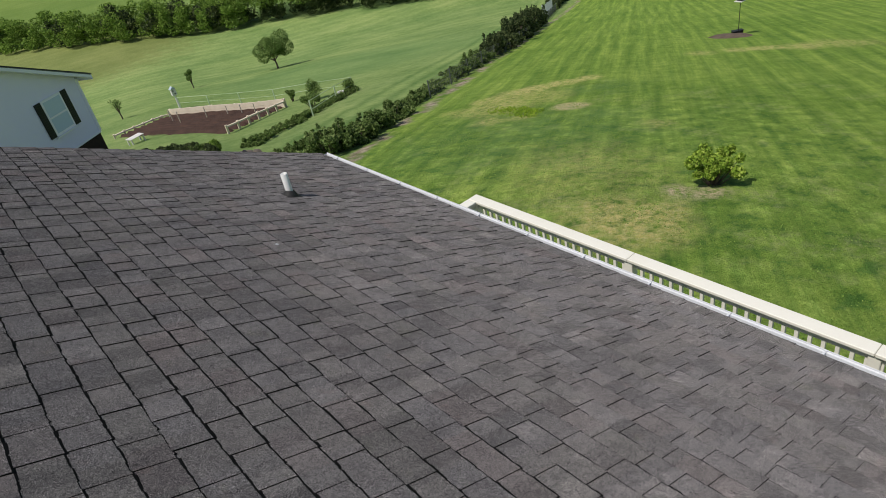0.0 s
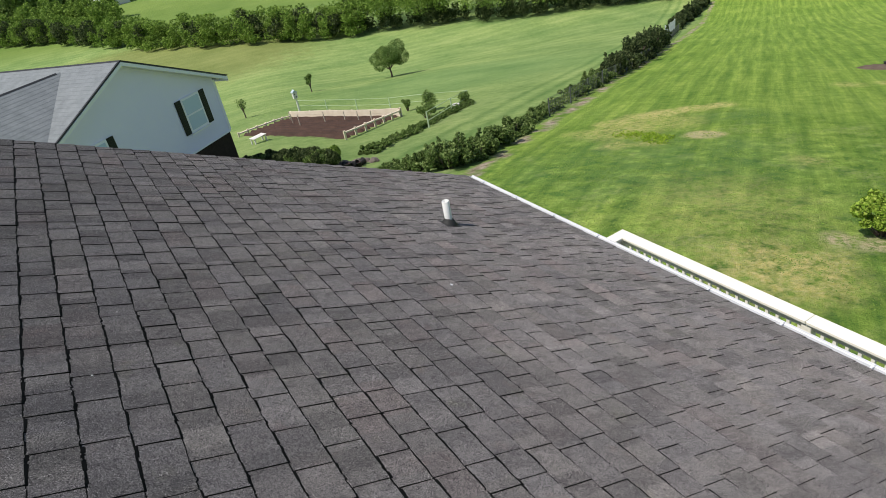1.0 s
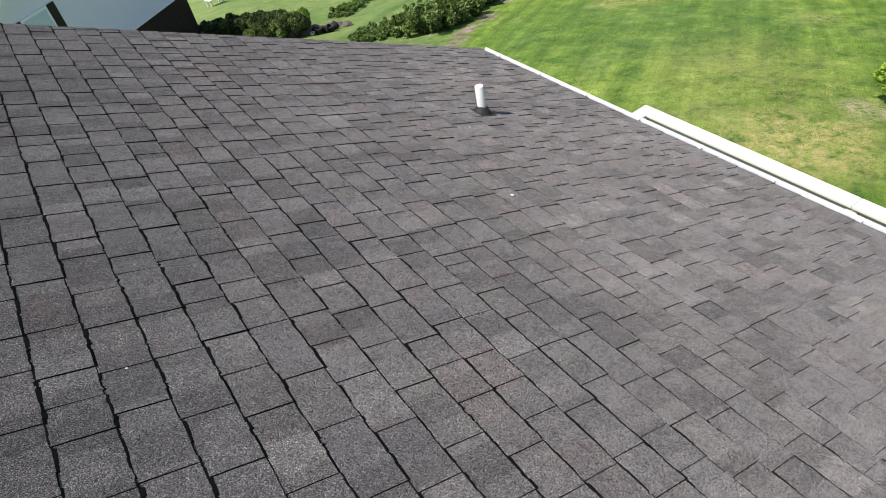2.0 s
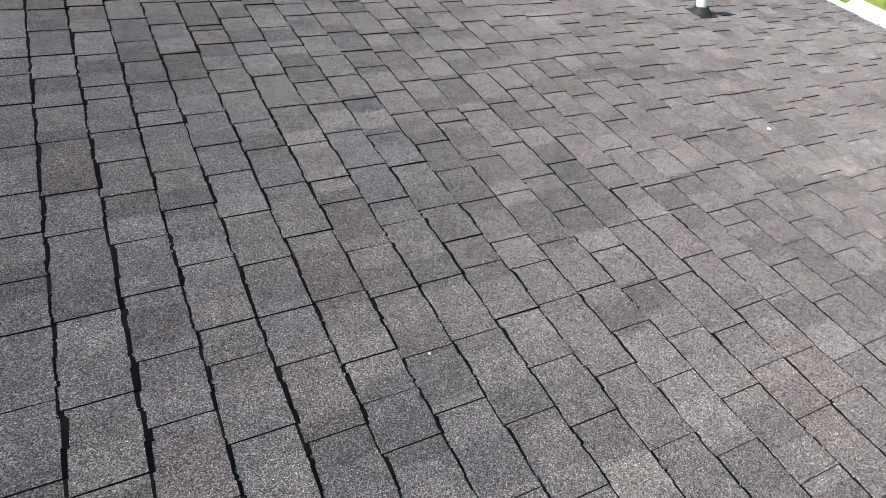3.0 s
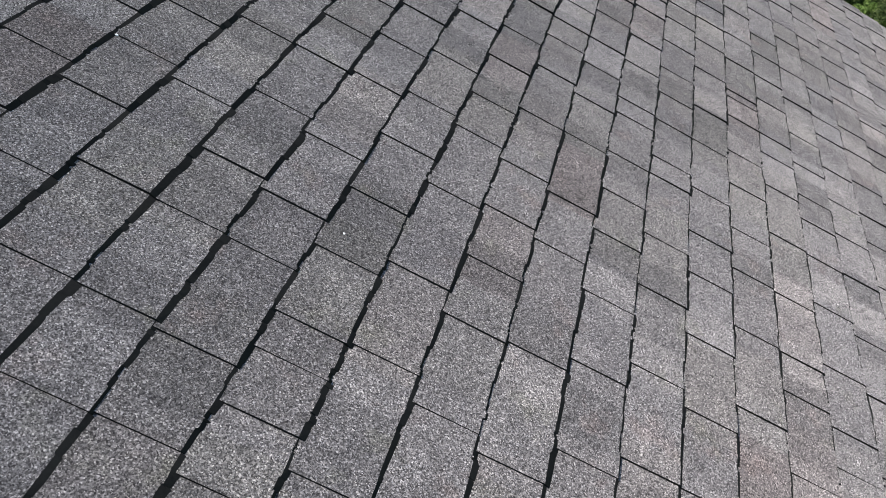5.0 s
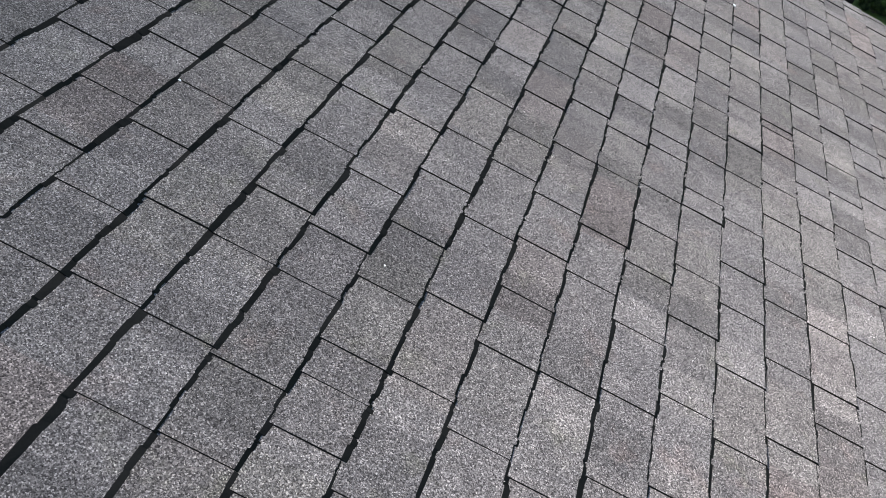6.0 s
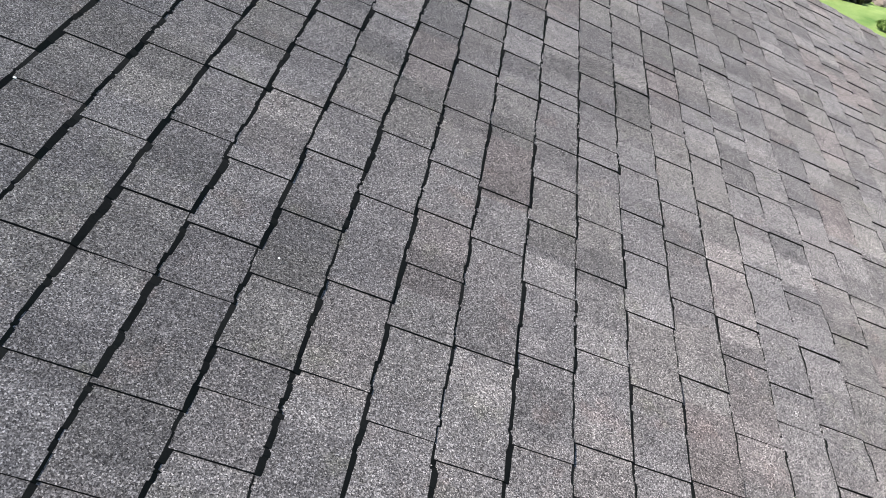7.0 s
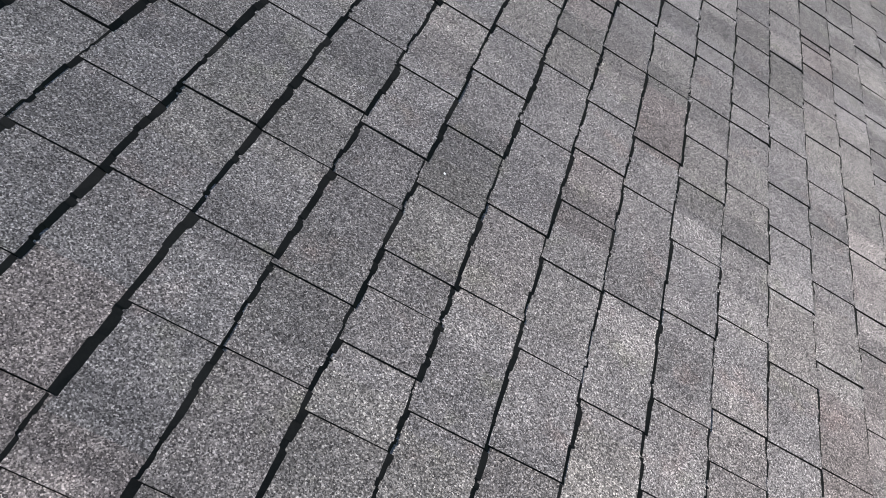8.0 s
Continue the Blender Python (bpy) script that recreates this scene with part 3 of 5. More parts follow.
def build_deck():
    """The low deck beyond the eave with its cream railing."""
    x1, y1, y0, zf, zr = 6.19, 3.66, -6.0, 0.24, 1.28
    d = thing("deck", Matrix.Translation((5.2, -1.0, zf)), "weathered timber deck beside the house", "deck")
    inv = Matrix.Translation((-5.2, 1.0, -zf))
    k, x = 0, 4.24
    while x < x1 - 0.1:
        bm = boxed((x, y0, zf - 0.035), (x + 0.138, y1 + 0.02, zf + 0.003 * (k % 3)), 0.004)
        bm.transform(inv)
        part("deck_board", bm, M_DECK, d)
        x += 0.145
        k += 1
    bm = box(bmesh.new(), (4.22, y0 + 0.02, zf - 0.25), (x1 - 0.02, y1 - 0.01, zf - 0.038))
    bm.transform(inv)
    part("joist_frame", bm, M_DECK, d)
    for px in (4.5, 6.05):
        for py in (y0 + 0.2, -2.0, 1.0, y1 - 0.2):
            g = ground_z(px, py)
            bm = boxed((px - 0.07, py - 0.07, g - 0.4), (px + 0.07, py + 0.07, zf - 0.2))
            bm.transform(inv)
            part("support_post", bm, M_DECK, d)
    r = thing("railing", Matrix.Translation((x1, y1, zf)), "cream vinyl deck railing with wide flat cap", "railing")
    inv = Matrix.Translation((-x1, -y1, -zf))
    hw = 0.078
    # cap boards, mitred by butting
    segs = [((x1 - hw, y1 - 2.47, 0), (x1 + hw, y1 + hw, 0)), ((x1 - hw, y1 - 4.92, 0), (x1 + hw, y1 - 2.474, 0)), ((x1 - hw, y0, 0), (x1 + hw, y1 - 4.924, 0))]
    for lo, hi in segs:
        bm = boxed((lo[0], lo[1], zr - 0.04), (hi[0], hi[1], zr), 0.006)
        bm.transform(inv)
        part("cap_rail", bm, M_CREAM, r)
    bm = boxed((4.24, y1 - hw, zr - 0.041), (x1 - hw - 0.003, y1 + hw, zr - 0.001), 0.006)
    bm.transform(inv)
    part("cap_rail", bm, M_CREAM, r)
    for lo, hi in (((x1 - 0.02, y0, zr - 0.13), (x1 + 0.02, y1 - 0.03, zr - 0.042)), ((x1 - 0.02, y0, zf + 0.06), (x1 + 0.02, y1 - 0.03, zf + 0.12)),
                   ((4.24, y1 - 0.02, zr - 0.13), (x1 - 0.03, y1 + 0.02, zr - 0.042)), ((4.24, y1 - 0.02, zf + 0.06), (x1 - 0.03, y1 + 0.02, zf + 0.12))):
        bm = boxed(lo, hi, 0.004)
        bm.transform(inv)
        part("rail", bm, M_CREAM, r)
    for px, py in ((x1, y1), (x1, y1 - 2.47), (x1, y1 - 4.92), (x1, y1 - 7.3), (5.3, y1)):
        bm = boxed((px - 0.052, py - 0.052, zf + 0.008), (px + 0.052, py + 0.052, zr - 0.0405), 0.006)
        bm.transform(inv)
        part("post", bm, M_CREAM, r)
    me = None
    spots = [(x1, y1 - 0.14 - 0.118 * k) for k in range(80)] + [(x1 - 0.14 - 0.118 * k, y1) for k in range(15)]
    for px, py in spots:
        if me is None:
            me = part("baluster", boxed((-0.018, -0.018, 0.118), (0.018, 0.018, zr - zf - 0.128), 0.003), M_CREAM, r)
            b = me
        else:
            b = me.copy()
            scene.collection.objects.link(b)
        b.location = (px - x1, py - y1, 0)


build_deck()


def build_vent_pipe():
    base = roof_point(3.58, 2.63, 0.004)
    p = thing("vent_pipe", Matrix.Translation(base), "white plastic vent pipe with a black rubber boot on the roof", "vent pipe")
    bm = bmesh.new()
    r, h = 0.031, 0.215
    rings = []
    for rad, z in ((r, -0.02), (r, h), (r - 0.003, h + 0.003), (r - 0.007, h), (r - 0.007, 0.03)):
        rings.append([bm.verts.new((rad * math.cos(a), rad * math.sin(a), z)) for a in [math.tau * k / 28 for k in range(28)]])
    for a, b in zip(rings, rings[1:]):
        for k in range(28):
            bm.faces.new((a[k], a[(k + 1) % 28], b[(k + 1) % 28], b[k]))
    bm.faces.new(rings[-1])
    part("pipe", bm, M_PVC, p, "white plastic pipe", True)
    t = pose(0, 0, 0, 0, ROOF_PITCH, 0)
    bm = bmesh.new()
    rings = []
    for rad, z, s in ((0.068, 0.006, 0.0), (0.064, 0.014, 0.0), (0.050, 0.032, 0.006), (0.042, 0.048, 0.016), (0.0365, 0.051, 0.02)):
        rings.append([bm.verts.new(t @ Vector((rad * math.cos(a) - s * 0.8, rad * math.sin(a), z))) for a in [math.tau * k / 28 for k in range(28)]])
    for a, b in zip(rings, rings[1:]):
        for k in range(28):
            bm.faces.new((a[k], a[(k + 1) % 28], b[(k + 1) % 28], b[k]))
    part("boot", bm, M_RUBBER, p, "black rubber boot", True)
    bm = boxed((-0.07, -0.072, 0.004), (0.078, 0.072, 0.0075), 0.0015)
    bm.transform(t)
    part("flashing", bm, M_RUBBER, p, "dark flashing plate")


build_vent_pipe()


def build_roof_chip(x, y, size, seed):
    rng = random.Random(seed)
    bm = bmesh.new()
    bmesh.ops.create_icosphere(bm, subdivisions=1, radius=size)
    for v in bm.verts:
        v.co *= rng.uniform(0.6, 1.25)
        v.co.z *= 0.45
    ob = part("paint_chip", bm, M_WHITE)
    ob.matrix_world = ROOF @ Matrix.Translation((x, y, 0.011 + size * 0.2))
    return tagged(ob, "small white paint chip lying on the shingles", "debris", "chips on the roof")


for k, (x, y, sz) in enumerate(((2.79, 1.394, 0.012), (0.778, 0.728, 0.0045), (0.425, 3.499, 0.009), (-0.993, 1.311, 0.0038), (-0.39, 1.13, 0.003))):
    build_roof_chip(x, y, sz, k)


# ---- trees, shrubs and hedges ----
def build_tree(name, x, y, h, crown, seed, leaf_mat, label, leaves=2600, leaf=0.13, stem=0.32, lean=0.0, category="tree"):
    rng = random.Random(seed)
    g = ground_z(x, y)
    t = thing(name, Matrix.Translation((x, y, g - 0.05)), label, category)
    bm = bmesh.new()
    th = h * stem
    r0 = 0.028 * h
    trunk = [(0, 0, -0.2), (0.01 * h, 0, th * 0.5), (lean * 0.4, 0.01 * h, th), (lean, 0.02 * h, h * 0.72)]
    tube(bm, trunk, [r0 * 1.25, r0, r0 * 0.85, r0 * 0.3], 8)
    lobes, rad = [], []
    for k in range(7):
        a = k * 2.4 + rng.uniform(-0.4, 0.4)
        d = crown * rng.uniform(0.45, 0.72)
        tip = (math.cos(a) * d + lean, math.sin(a) * d, h * rng.uniform(0.5, 0.86))
        z0 = th * rng.uniform(0.75, 1.1)
        tube(bm, [(lean * 0.3, 0, z0), (tip[0] * 0.55, tip[1] * 0.55, z0 + (tip[2] - z0) * 0.6), tip], [r0 * 0.5, r0 * 0.32, r0 * 0.1], 6)
        lobes.append(tip)
        rad.append(crown * rng.uniform(0.34, 0.52))
        lobes.append((tip[0] * 0.5 + rng.uniform(-0.2, 0.2) * crown, tip[1] * 0.5 + rng.uniform(-0.2, 0.2) * crown, h * rng.uniform(0.45, 0.9)))
        rad.append(crown * rng.uniform(0.24, 0.4))
    part("trunk", bm, M_BARK, t)
    foliage("crown", lobes, rad, leaves, leaf, leaf_mat, t, seed)
    return t


def build_shrub(x, y, w, h, seed, leaf_mat, label, leaves=1500, leaf=0.055, name="shrub", group="", lobes_n=15, fat=0.8):
    rng = random.Random(seed)
    g = ground_z(x, y)
    t = thing(name, Matrix.Translation((x, y, g - 0.03)), label, "shrub", group)
    bm = bmesh.new()
    lobes, rad = [], []
    for k in range(lobes_n):
        a, d = k * 2.4, w * 0.5 * rng.uniform(0.15, 0.68)
        tip = (math.cos(a) * d, math.sin(a) * d, h * rng.uniform(0.35, 0.8))
        tube(bm, [(0.02 * math.cos(a), 0.02 * math.sin(a), -0.05), (tip[0] * 0.6, tip[1] * 0.6, tip[2] * 0.5), tip], [0.018 * h + 0.004, 0.012 * h, 0.004], 5)
        lobes.append(tip)
        rad.append(min(w, h) * rng.uniform(0.13, 0.32) * fat)
    part("stems", bm, M_BARK, t)
    foliage("leaves", lobes, rad, leaves, leaf, leaf_mat, t, seed)
    return t


build_shrub(11.15, 2.9, 1.2, 0.78, 5, M_LEAF_BUSH, "bright yellow-green leafy shrub on a bare patch of lawn", 5200, 0.036, lobes_n=26, fat=0.58)


def build_weed_clump(x, y, length, width, h, turn, seed):
    """A low mat of broad weeds."""
    rng = random.Random(seed)
    t = thing("weed_clump", pose(x, y, ground_z(x, y), 0, 0, turn), "low bright green weed clump in the straw-coloured lawn", "weeds")
    lobes, rad = [], []
    for k in range(44):
        a, d = rng.uniform(0, 6.28), math.sqrt(rng.random())
        px, py = math.cos(a) * d * length / 2, math.sin(a) * d * width / 2
        w = t.matrix_world @ Vector((px, py, 0))
        lobes.append((px, py, ground_z(w.x, w.y) - t.location.z + h * 0.35 * (1 - 0.5 * d)))
        rad.append((rng.uniform(0.1, 0.24), rng.uniform(0.1, 0.24), h * rng.uniform(0.4, 0.7) * (1.1 - 0.6 * d)))
    foliage("leaves", lobes, rad, 1700, 0.026, M_LEAF_WEED, t, seed)


build_weed_clump(14.75, 11.35, 2.3, 1.1, 0.15, 80, 6)
def build_grass_tufts():
    """Uneven tufts in the mown lawn between the deck and the hedge."""
    rng = random.Random(41)
    lobes, rad = [], []
    while len(lobes) < 5200:
        x, y = rng.uniform(6.5, 20.0), rng.uniform(-7.0, 14.0)
        if -0.563 * x + 0.827 * y > 4.7 or noise.noise((x * 0.8, y * 0.8, 7)) + 0.6 * noise.noise((x * 2.6, y * 2.6, 1)) < rng.uniform(-0.25, 0.35):
            continue
        lobes.append((x, y, ground_z(x, y) + 0.012))
        w = rng.uniform(0.08, 0.3)
        rad.append((w, w * rng.uniform(0.6, 1.2), rng.uniform(0.015, 0.04)))
    ob = foliage("grass_tufts", lobes, rad, 60000, 0.014, M_LEAF_GRASS, None, 41)
    return tagged(ob, "uneven green and straw-coloured grass tufts in the lawn", "grass", kind="stuff")


build_grass_tufts()
build_tree("orchard_tree", 31.3, 63.4, 3.55, 2.05, 17, M_LEAF_TREE, "round-crowned small tree alone in the hayfield", 12000, 0.075, 0.28, -0.1)
build_tree("sapling", 21.7, 62.6, 2.0, 0.42, 12, M_LEAF_TREE, "slim young tree in the hayfield", 1600, 0.055, 0.2)
build_tree("sapling", 11.2, 47.0, 1.7, 0.45, 13, M_LEAF_TREE, "thin young tree behind the neighbouring house", 500, 0.045, 0.3)

HEDGE = [(8.3, 15.6), (9.0, 14.8), (9.6, 13.7), (12.1, 15.15), (16.3, 18.4), (21.45, 21.8), (28.5, 26.3), (35.2, 30.85), (41.2, 35.2), (44.6, 37.8), (46.0, 38.8), (60.0, 49.5), (61.4, 50.6), (68.0, 55.5), (83.0, 64.0)]
HEDGE_H = [0.32, 0.52, 0.78, 0.58, 0.36, 0.48, 1.15, 1.6, 1.65, 1.5, 0.25, 0.25, 1.2, 1.3, 1.4]


def hedge_at(s):
    """Place and height along the hedge, s from 0 to 1 by its length."""
    seg = [math.dist(a, b) for a, b in zip(HEDGE, HEDGE[1:])]
    want = s * sum(seg)
    for k, l in enumerate(seg):
        if want <= l or k == len(seg) - 1:
            f = want / l
            a, b = HEDGE[k], HEDGE[k + 1]
            return a[0] + (b[0] - a[0]) * f, a[1] + (b[1] - a[1]) * f, HEDGE_H[k] + (HEDGE_H[k + 1] - HEDGE_H[k]) * f
        want -= l


def build_hedge():
    rng = random.Random(3)
    k = 0
    s = 0.0
    while s < 1.0:
        x, y, h = hedge_at(s)
        dist = math.hypot(x, y)
        w = 0.45 + 0.5 * min(h, 1.6)
        gap = rng.random() < 0.16 and 22 < dist < 70
        hh = h * rng.uniform(0.8, 1.2) * (0.45 if gap else 1)
        g = ground_z(x, y)
        t = thing("hedge_bush", Matrix.Translation((x, y, g - 0.04)), "dense dark green hedge bush along the wire fence" if dist > 28 else "leafy green hedge bush along the wire fence", "hedge", "hedgerow")
        bm = bmesh.new()
        lobes, rad = [], []
        for j in range(17):
            a, d = rng.uniform(0, 6.28), w * rng.uniform(0.05, 0.7)
            shoot = j % 4 == 3
            tip = (math.cos(a) * d, math.sin(a) * d, hh * (rng.uniform(0.75, 1.0) if shoot else rng.uniform(0.15, 0.85)))
            if j < 8:
                tube(bm, [(tip[0] * 0.2, tip[1] * 0.2, -0.1), (tip[0] * 0.6, tip[1] * 0.6, tip[2] * 0.6), tip], [0.03, 0.02, 0.006], 5)
            lobes.append(tip)
            wide = rng.uniform(0.07, 0.13) if shoot else rng.uniform(0.14, 0.32)
            rad.append((w * wide, w * wide * rng.uniform(0.7, 1.3), hh * rng.uniform(0.14, 0.28)))
        part("stems", bm, M_BARK, t)
        n = int(5200 / (1 + dist / 22))
        foliage("leaves", lobes, rad, max(n, 1100), 0.024 + dist * 0.0013, M_LEAF_DARK if h > 0.92 else M_LEAF_HEDGE, t, 100 + k)
        s += (0.75 if dist < 30 else 1.15) / 100.0 * 1.0
        k += 1


build_hedge()


def build_wire_fence(name, pts, h, label, step=2.5, strand=(0.35, 0.65, 0.95), mat=M_POST, wire=0.006, mesh_gap=0.0):
    t = thing(name, Matrix.Translation((pts[0][0], pts[0][1], ground_z(*pts[0]))), label, "fence")
    inv = t.matrix_world.inverted()
    tops = []
    for a, b in zip(pts, pts[1:]):
        n = max(1, round(math.dist(a, b) / step))
        for k in range(n + (b == pts[-1])):
            tops.append((a[0] + (b[0] - a[0]) * k / n, a[1] + (b[1] - a[1]) * k / n))
    for x, y in tops:
        g = ground_z(x, y)
        bm = bmesh.new()
        tube(bm, [inv @ Vector((x, y, g - 0.3)), inv @ Vector((x, y, g + h))], [0.035, 0.03], 6)
        part("post", bm, mat, t)
    for f in strand:
        bm = bmesh.new()
        tube(bm, [inv @ Vector((x, y, ground_z(x, y) + h * f)) for x, y in tops], [wire] * len(tops), 4)
        part("wire", bm, mat, t)
    if mesh_gap:
        bm = bmesh.new()
        for a, b in zip(tops, tops[1:]):
            n = max(1, round(math.dist(a, b) / mesh_gap))
            for k in range(n):
                x, y = a[0] + (b[0] - a[0]) * k / n, a[1] + (b[1] - a[1]) * k / n
                g = ground_z(x, y)
                tube(bm, [inv @ Vector((x, y, g + h * 0.04)), inv @ Vector((x, y, g + h * strand[-1]))], [wire] * 2, 3, False)
        part("upright_wires", bm, mat, t)["kind"] = "stuff"


build_wire_fence("wire_fence", [(p[0] + 0.27, p[1] - 0.40) for p in HEDGE[4:]], 0.75, "galvanised wire fence running beside the hedge", 3.0, (0.08, 0.3, 0.52, 0.75, 0.98), mesh_gap=0.25)

def build_field_gate(a, b, h):
    """Tubular field gate: frame, rails and a brace, with upright bars."""
    t = thing("field_gate", Matrix.Translation((a[0], a[1], ground_z(*a))), "pale galvanised metal field gate closing the hedge gap", "gate")
    inv = t.matrix_world.inverted()

    def on(f, z):
        x, y = a[0] + (b[0] - a[0]) * f, a[1] + (b[1] - a[1]) * f
        return inv @ Vector((x, y, ground_z(x, y) + z))
    for f in (0.0, 0.5, 1.0):
        bm = bmesh.new()
        tube(bm, [on(f, -0.3), on(f, h + 0.1)], [0.07, 0.07], 8)
        part("post", bm, M_GATE, t)
    for z in (0.15, 0.4, 0.65, 0.9, h):
        bm = bmesh.new()
        tube(bm, [on(k / 8, z) for k in range(9)], [0.03] * 9, 6)
        part("rail", bm, M_GATE, t)
    for k in range(1, 30):
        bm = bmesh.new()
        tube(bm, [on(k / 30, 0.15), on(k / 30, h)], [0.022, 0.022], 5)
        part("bar", bm, M_GATE, t)


build_field_gate((48.6, 40.6), (58.8, 48.4), 1.3)

# ---- neighbouring house ----
def build_neighbour():
    az = radians(-37)
    r, w = Vector((math.sin(az), math.cos(az), 0)), Vector((math.cos(az), -math.sin(az), 0))
    apex = Vector((2.64, 20.45, 2.37))
    m = Matrix((w, r, Vector((0, 0, 1)))).transposed().to_4x4()
    m.translation = apex
    h = thing("house", m, "pale blue sided house with a grey gable roof and dark shutters", "house")
    sl, half, wall, length = 0.428, 4.23, 3.8, 11.0
    zb = -5.4            # foundation bottom, below the land
    zbrick = -3.72

    def prism(prof, y0, y1):
        bm = bmesh.new()
        a = [bm.verts.new((x, y0, z)) for x, z in prof]
        b = [bm.verts.new((x, y1, z)) for x, z in prof]
        n = len(prof)
        bm.faces.new(a)
        bm.faces.new(b[::-1])
        for k in range(n):
            bm.faces.new((a[k], b[k], b[(k + 1) % n], a[(k + 1) % n]))
        bmesh.ops.recalc_face_normals(bm, faces=bm.faces)
        return bm

    # body below the siding boards
    part("wall", prism([(-wall, zbrick), (wall, zbrick), (wall, -sl * wall - 0.115), (0, -0.115), (-wall, -sl * wall - 0.115)], 0.32, length), M_SIDING, h)
    # lapped siding boards on the gable
    z = zbrick
    while z < -0.3:
        top = z + 0.2
        hw = min(wall, (-0.115 - top) / sl) if top > -sl * wall - 0.115 else wall
        if hw > 0.1:
            bm = prism([(-hw, z), (hw, z), (hw, top), (-hw, top)], 0.30, 0.32)
            for v in bm.verts:
                if v.co.y < 0.31:
                    v.co.y = 0.296 if v.co.z < z + 0.01 else 0.312
            part("siding_board", bm, M_SIDING, h)
        z += 0.2
    part("foundation", prism([(-wall + 0.03, zb), (wall - 0.03, zb), (wall - 0.03, zbrick), (-wall + 0.03, zbrick)], 0.33, length - 0.03), M_BRICK, h, "dark brown brick foundation")
    for sx, nm in ((1, "roof_slope"), (-1, "roof_slope")):
        part(nm, prism([(0.0, 0.0), (sx * half, -sl * half), (sx * half, -sl * half - 0.10), (0.0, -0.10)], 0.0, length + 0.3), M_FARROOF, h, "pale grey shingle roof slope")
        part("rake_board", prism([(0.0, -0.035), (sx * (half - 0.02), -sl * half - 0.035), (sx * (half - 0.02), -sl * half - 0.14), (0.0, -0.14)], -0.025, 0.0), M_TRIM, h, "white rake board")
        part("drip_edge", prism([(0.0, 0.024), (sx * (half + 0.03), -sl * half + 0.012), (sx * (half + 0.03), -sl * half - 0.014), (0.0, -0.016)], -0.03, 0.02), M_RIDGECAP, h, "charcoal roof edge")
        part("soffit", prism([(sx * 0.02, -0.105), (sx * half, -sl * half - 0.105), (sx * half, -sl * half - 0.13), (sx * 0.02, -0.13)], 0.0, 0.30), M_TRIM, h)
        part("fascia", prism([(sx * half, -sl * half - 0.02), (sx * (half + 0.02), -sl * half - 0.02), (sx * (half + 0.02), -sl * half - 0.2), (sx * half, -sl * half - 0.2)], 0, length + 0.3), M_TRIM, h)
    part("ridge_cap", prism([(-0.055, -0.012), (0, 0.024), (0.055, -0.012), (0, -0.008)], -0.03, length + 0.3), M_RIDGECAP, h, "charcoal ridge cap")
    for sx in (-1, 1):
        part("corner_trim", boxed((sx * wall - 0.05, 0.285, zbrick), (sx * wall + 0.05, 0.40, -sl * wall - 0.2)), M_TRIM, h)
    part("base_trim", boxed((-wall, 0.286, zbrick - 0.06), (wall, 0.35, zbrick)), M_TRIM, h)
    # windows with shutters
    for cx in (2.40, -1.86):
        zt, zl, ww = -1.95, -3.06, 0.42
        win = part("window", boxed((cx - ww - 0.05, 0.262, zl - 0.05), (cx + ww + 0.05, 0.30, zt + 0.05), 0.006), M_TRIM, h, "white double-hung window")
        part("pane", boxed((cx - ww + 0.03, 0.252, (zl + zt) / 2 + 0.03), (cx + ww - 0.03, 0.2615, zt - 0.03)), M_GLASS, win)
        part("pane", boxed((cx - ww + 0.03, 0.256, zl + 0.04), (cx + ww - 0.03, 0.2615, (zl + zt) / 2 - 0.03)), M_GLASS, win)
        part("sash_bar", boxed((cx - ww, 0.245, (zl + zt) / 2 - 0.028), (cx + ww, 0.2615, (zl + zt) / 2 + 0.028)), M_TRIM, win)
        part("sill", boxed((cx - ww - 0.08, 0.22, zl - 0.10), (cx + ww + 0.08, 0.262, zl - 0.05)), M_TRIM, win)
        for sx in (-1, 1):
            x0 = cx + sx * (ww + 0.055)
            lo, hi = (x0, x0 + 0.27) if sx > 0 else (x0 - 0.27, x0)
            sh = part("shutter", boxed((lo, 0.262, zl - 0.04), (hi, 0.295, zt + 0.04), 0.004), M_SHUTTER, h, "dark navy louvred shutter")
            z = zl
            while z < zt:
                part("slat", box(bmesh.new(), (lo + 0.04, 0.250, z), (hi - 0.04, 0.261, z + 0.045)), M_SHUTTER, sh)
                z += 0.075
    # cross gable that meets the main ridge

    def prism_x(prof, x0, x1):
        bm = bmesh.new()
        a = [bm.verts.new((x0, y, z)) for y, z in prof]
        b = [bm.verts.new((x1, y, z)) for y, z in prof]
        n = len(prof)
        bm.faces.new(a)
        bm.faces.new(b[::-1])
        for k in range(n):
            bm.faces.new((a[k], b[k], b[(k + 1) % n], a[(k + 1) % n]))
        bmesh.ops.recalc_face_normals(bm, faces=bm.faces)
        return bm

    yc, run, drop = 2.3, 1.95, 1.22
    for sy in (-1, 1):
        part("roof_slope", prism_x([(yc, -0.1), (yc + sy * run, -0.1 - drop), (yc + sy * run, -0.2 - drop), (yc, -0.2)], -10.5, -0.3), M_FARROOF, h, "grey shingle cross gable slope")
    part("ridge_cap", prism_x([(yc - 0.05, -0.118), (yc, -0.075), (yc + 0.05, -0.118), (yc, -0.108)], -10.5, -0.45), M_RIDGECAP, h, "charcoal ridge cap")
    part("wing_wall", prism_x([(yc - 1.65, zb), (yc + 1.65, zb), (yc + 1.65, -1.4), (yc, -0.36), (yc - 1.65, -1.4)], -10.2, -wall - 0.01), M_SIDING, h)
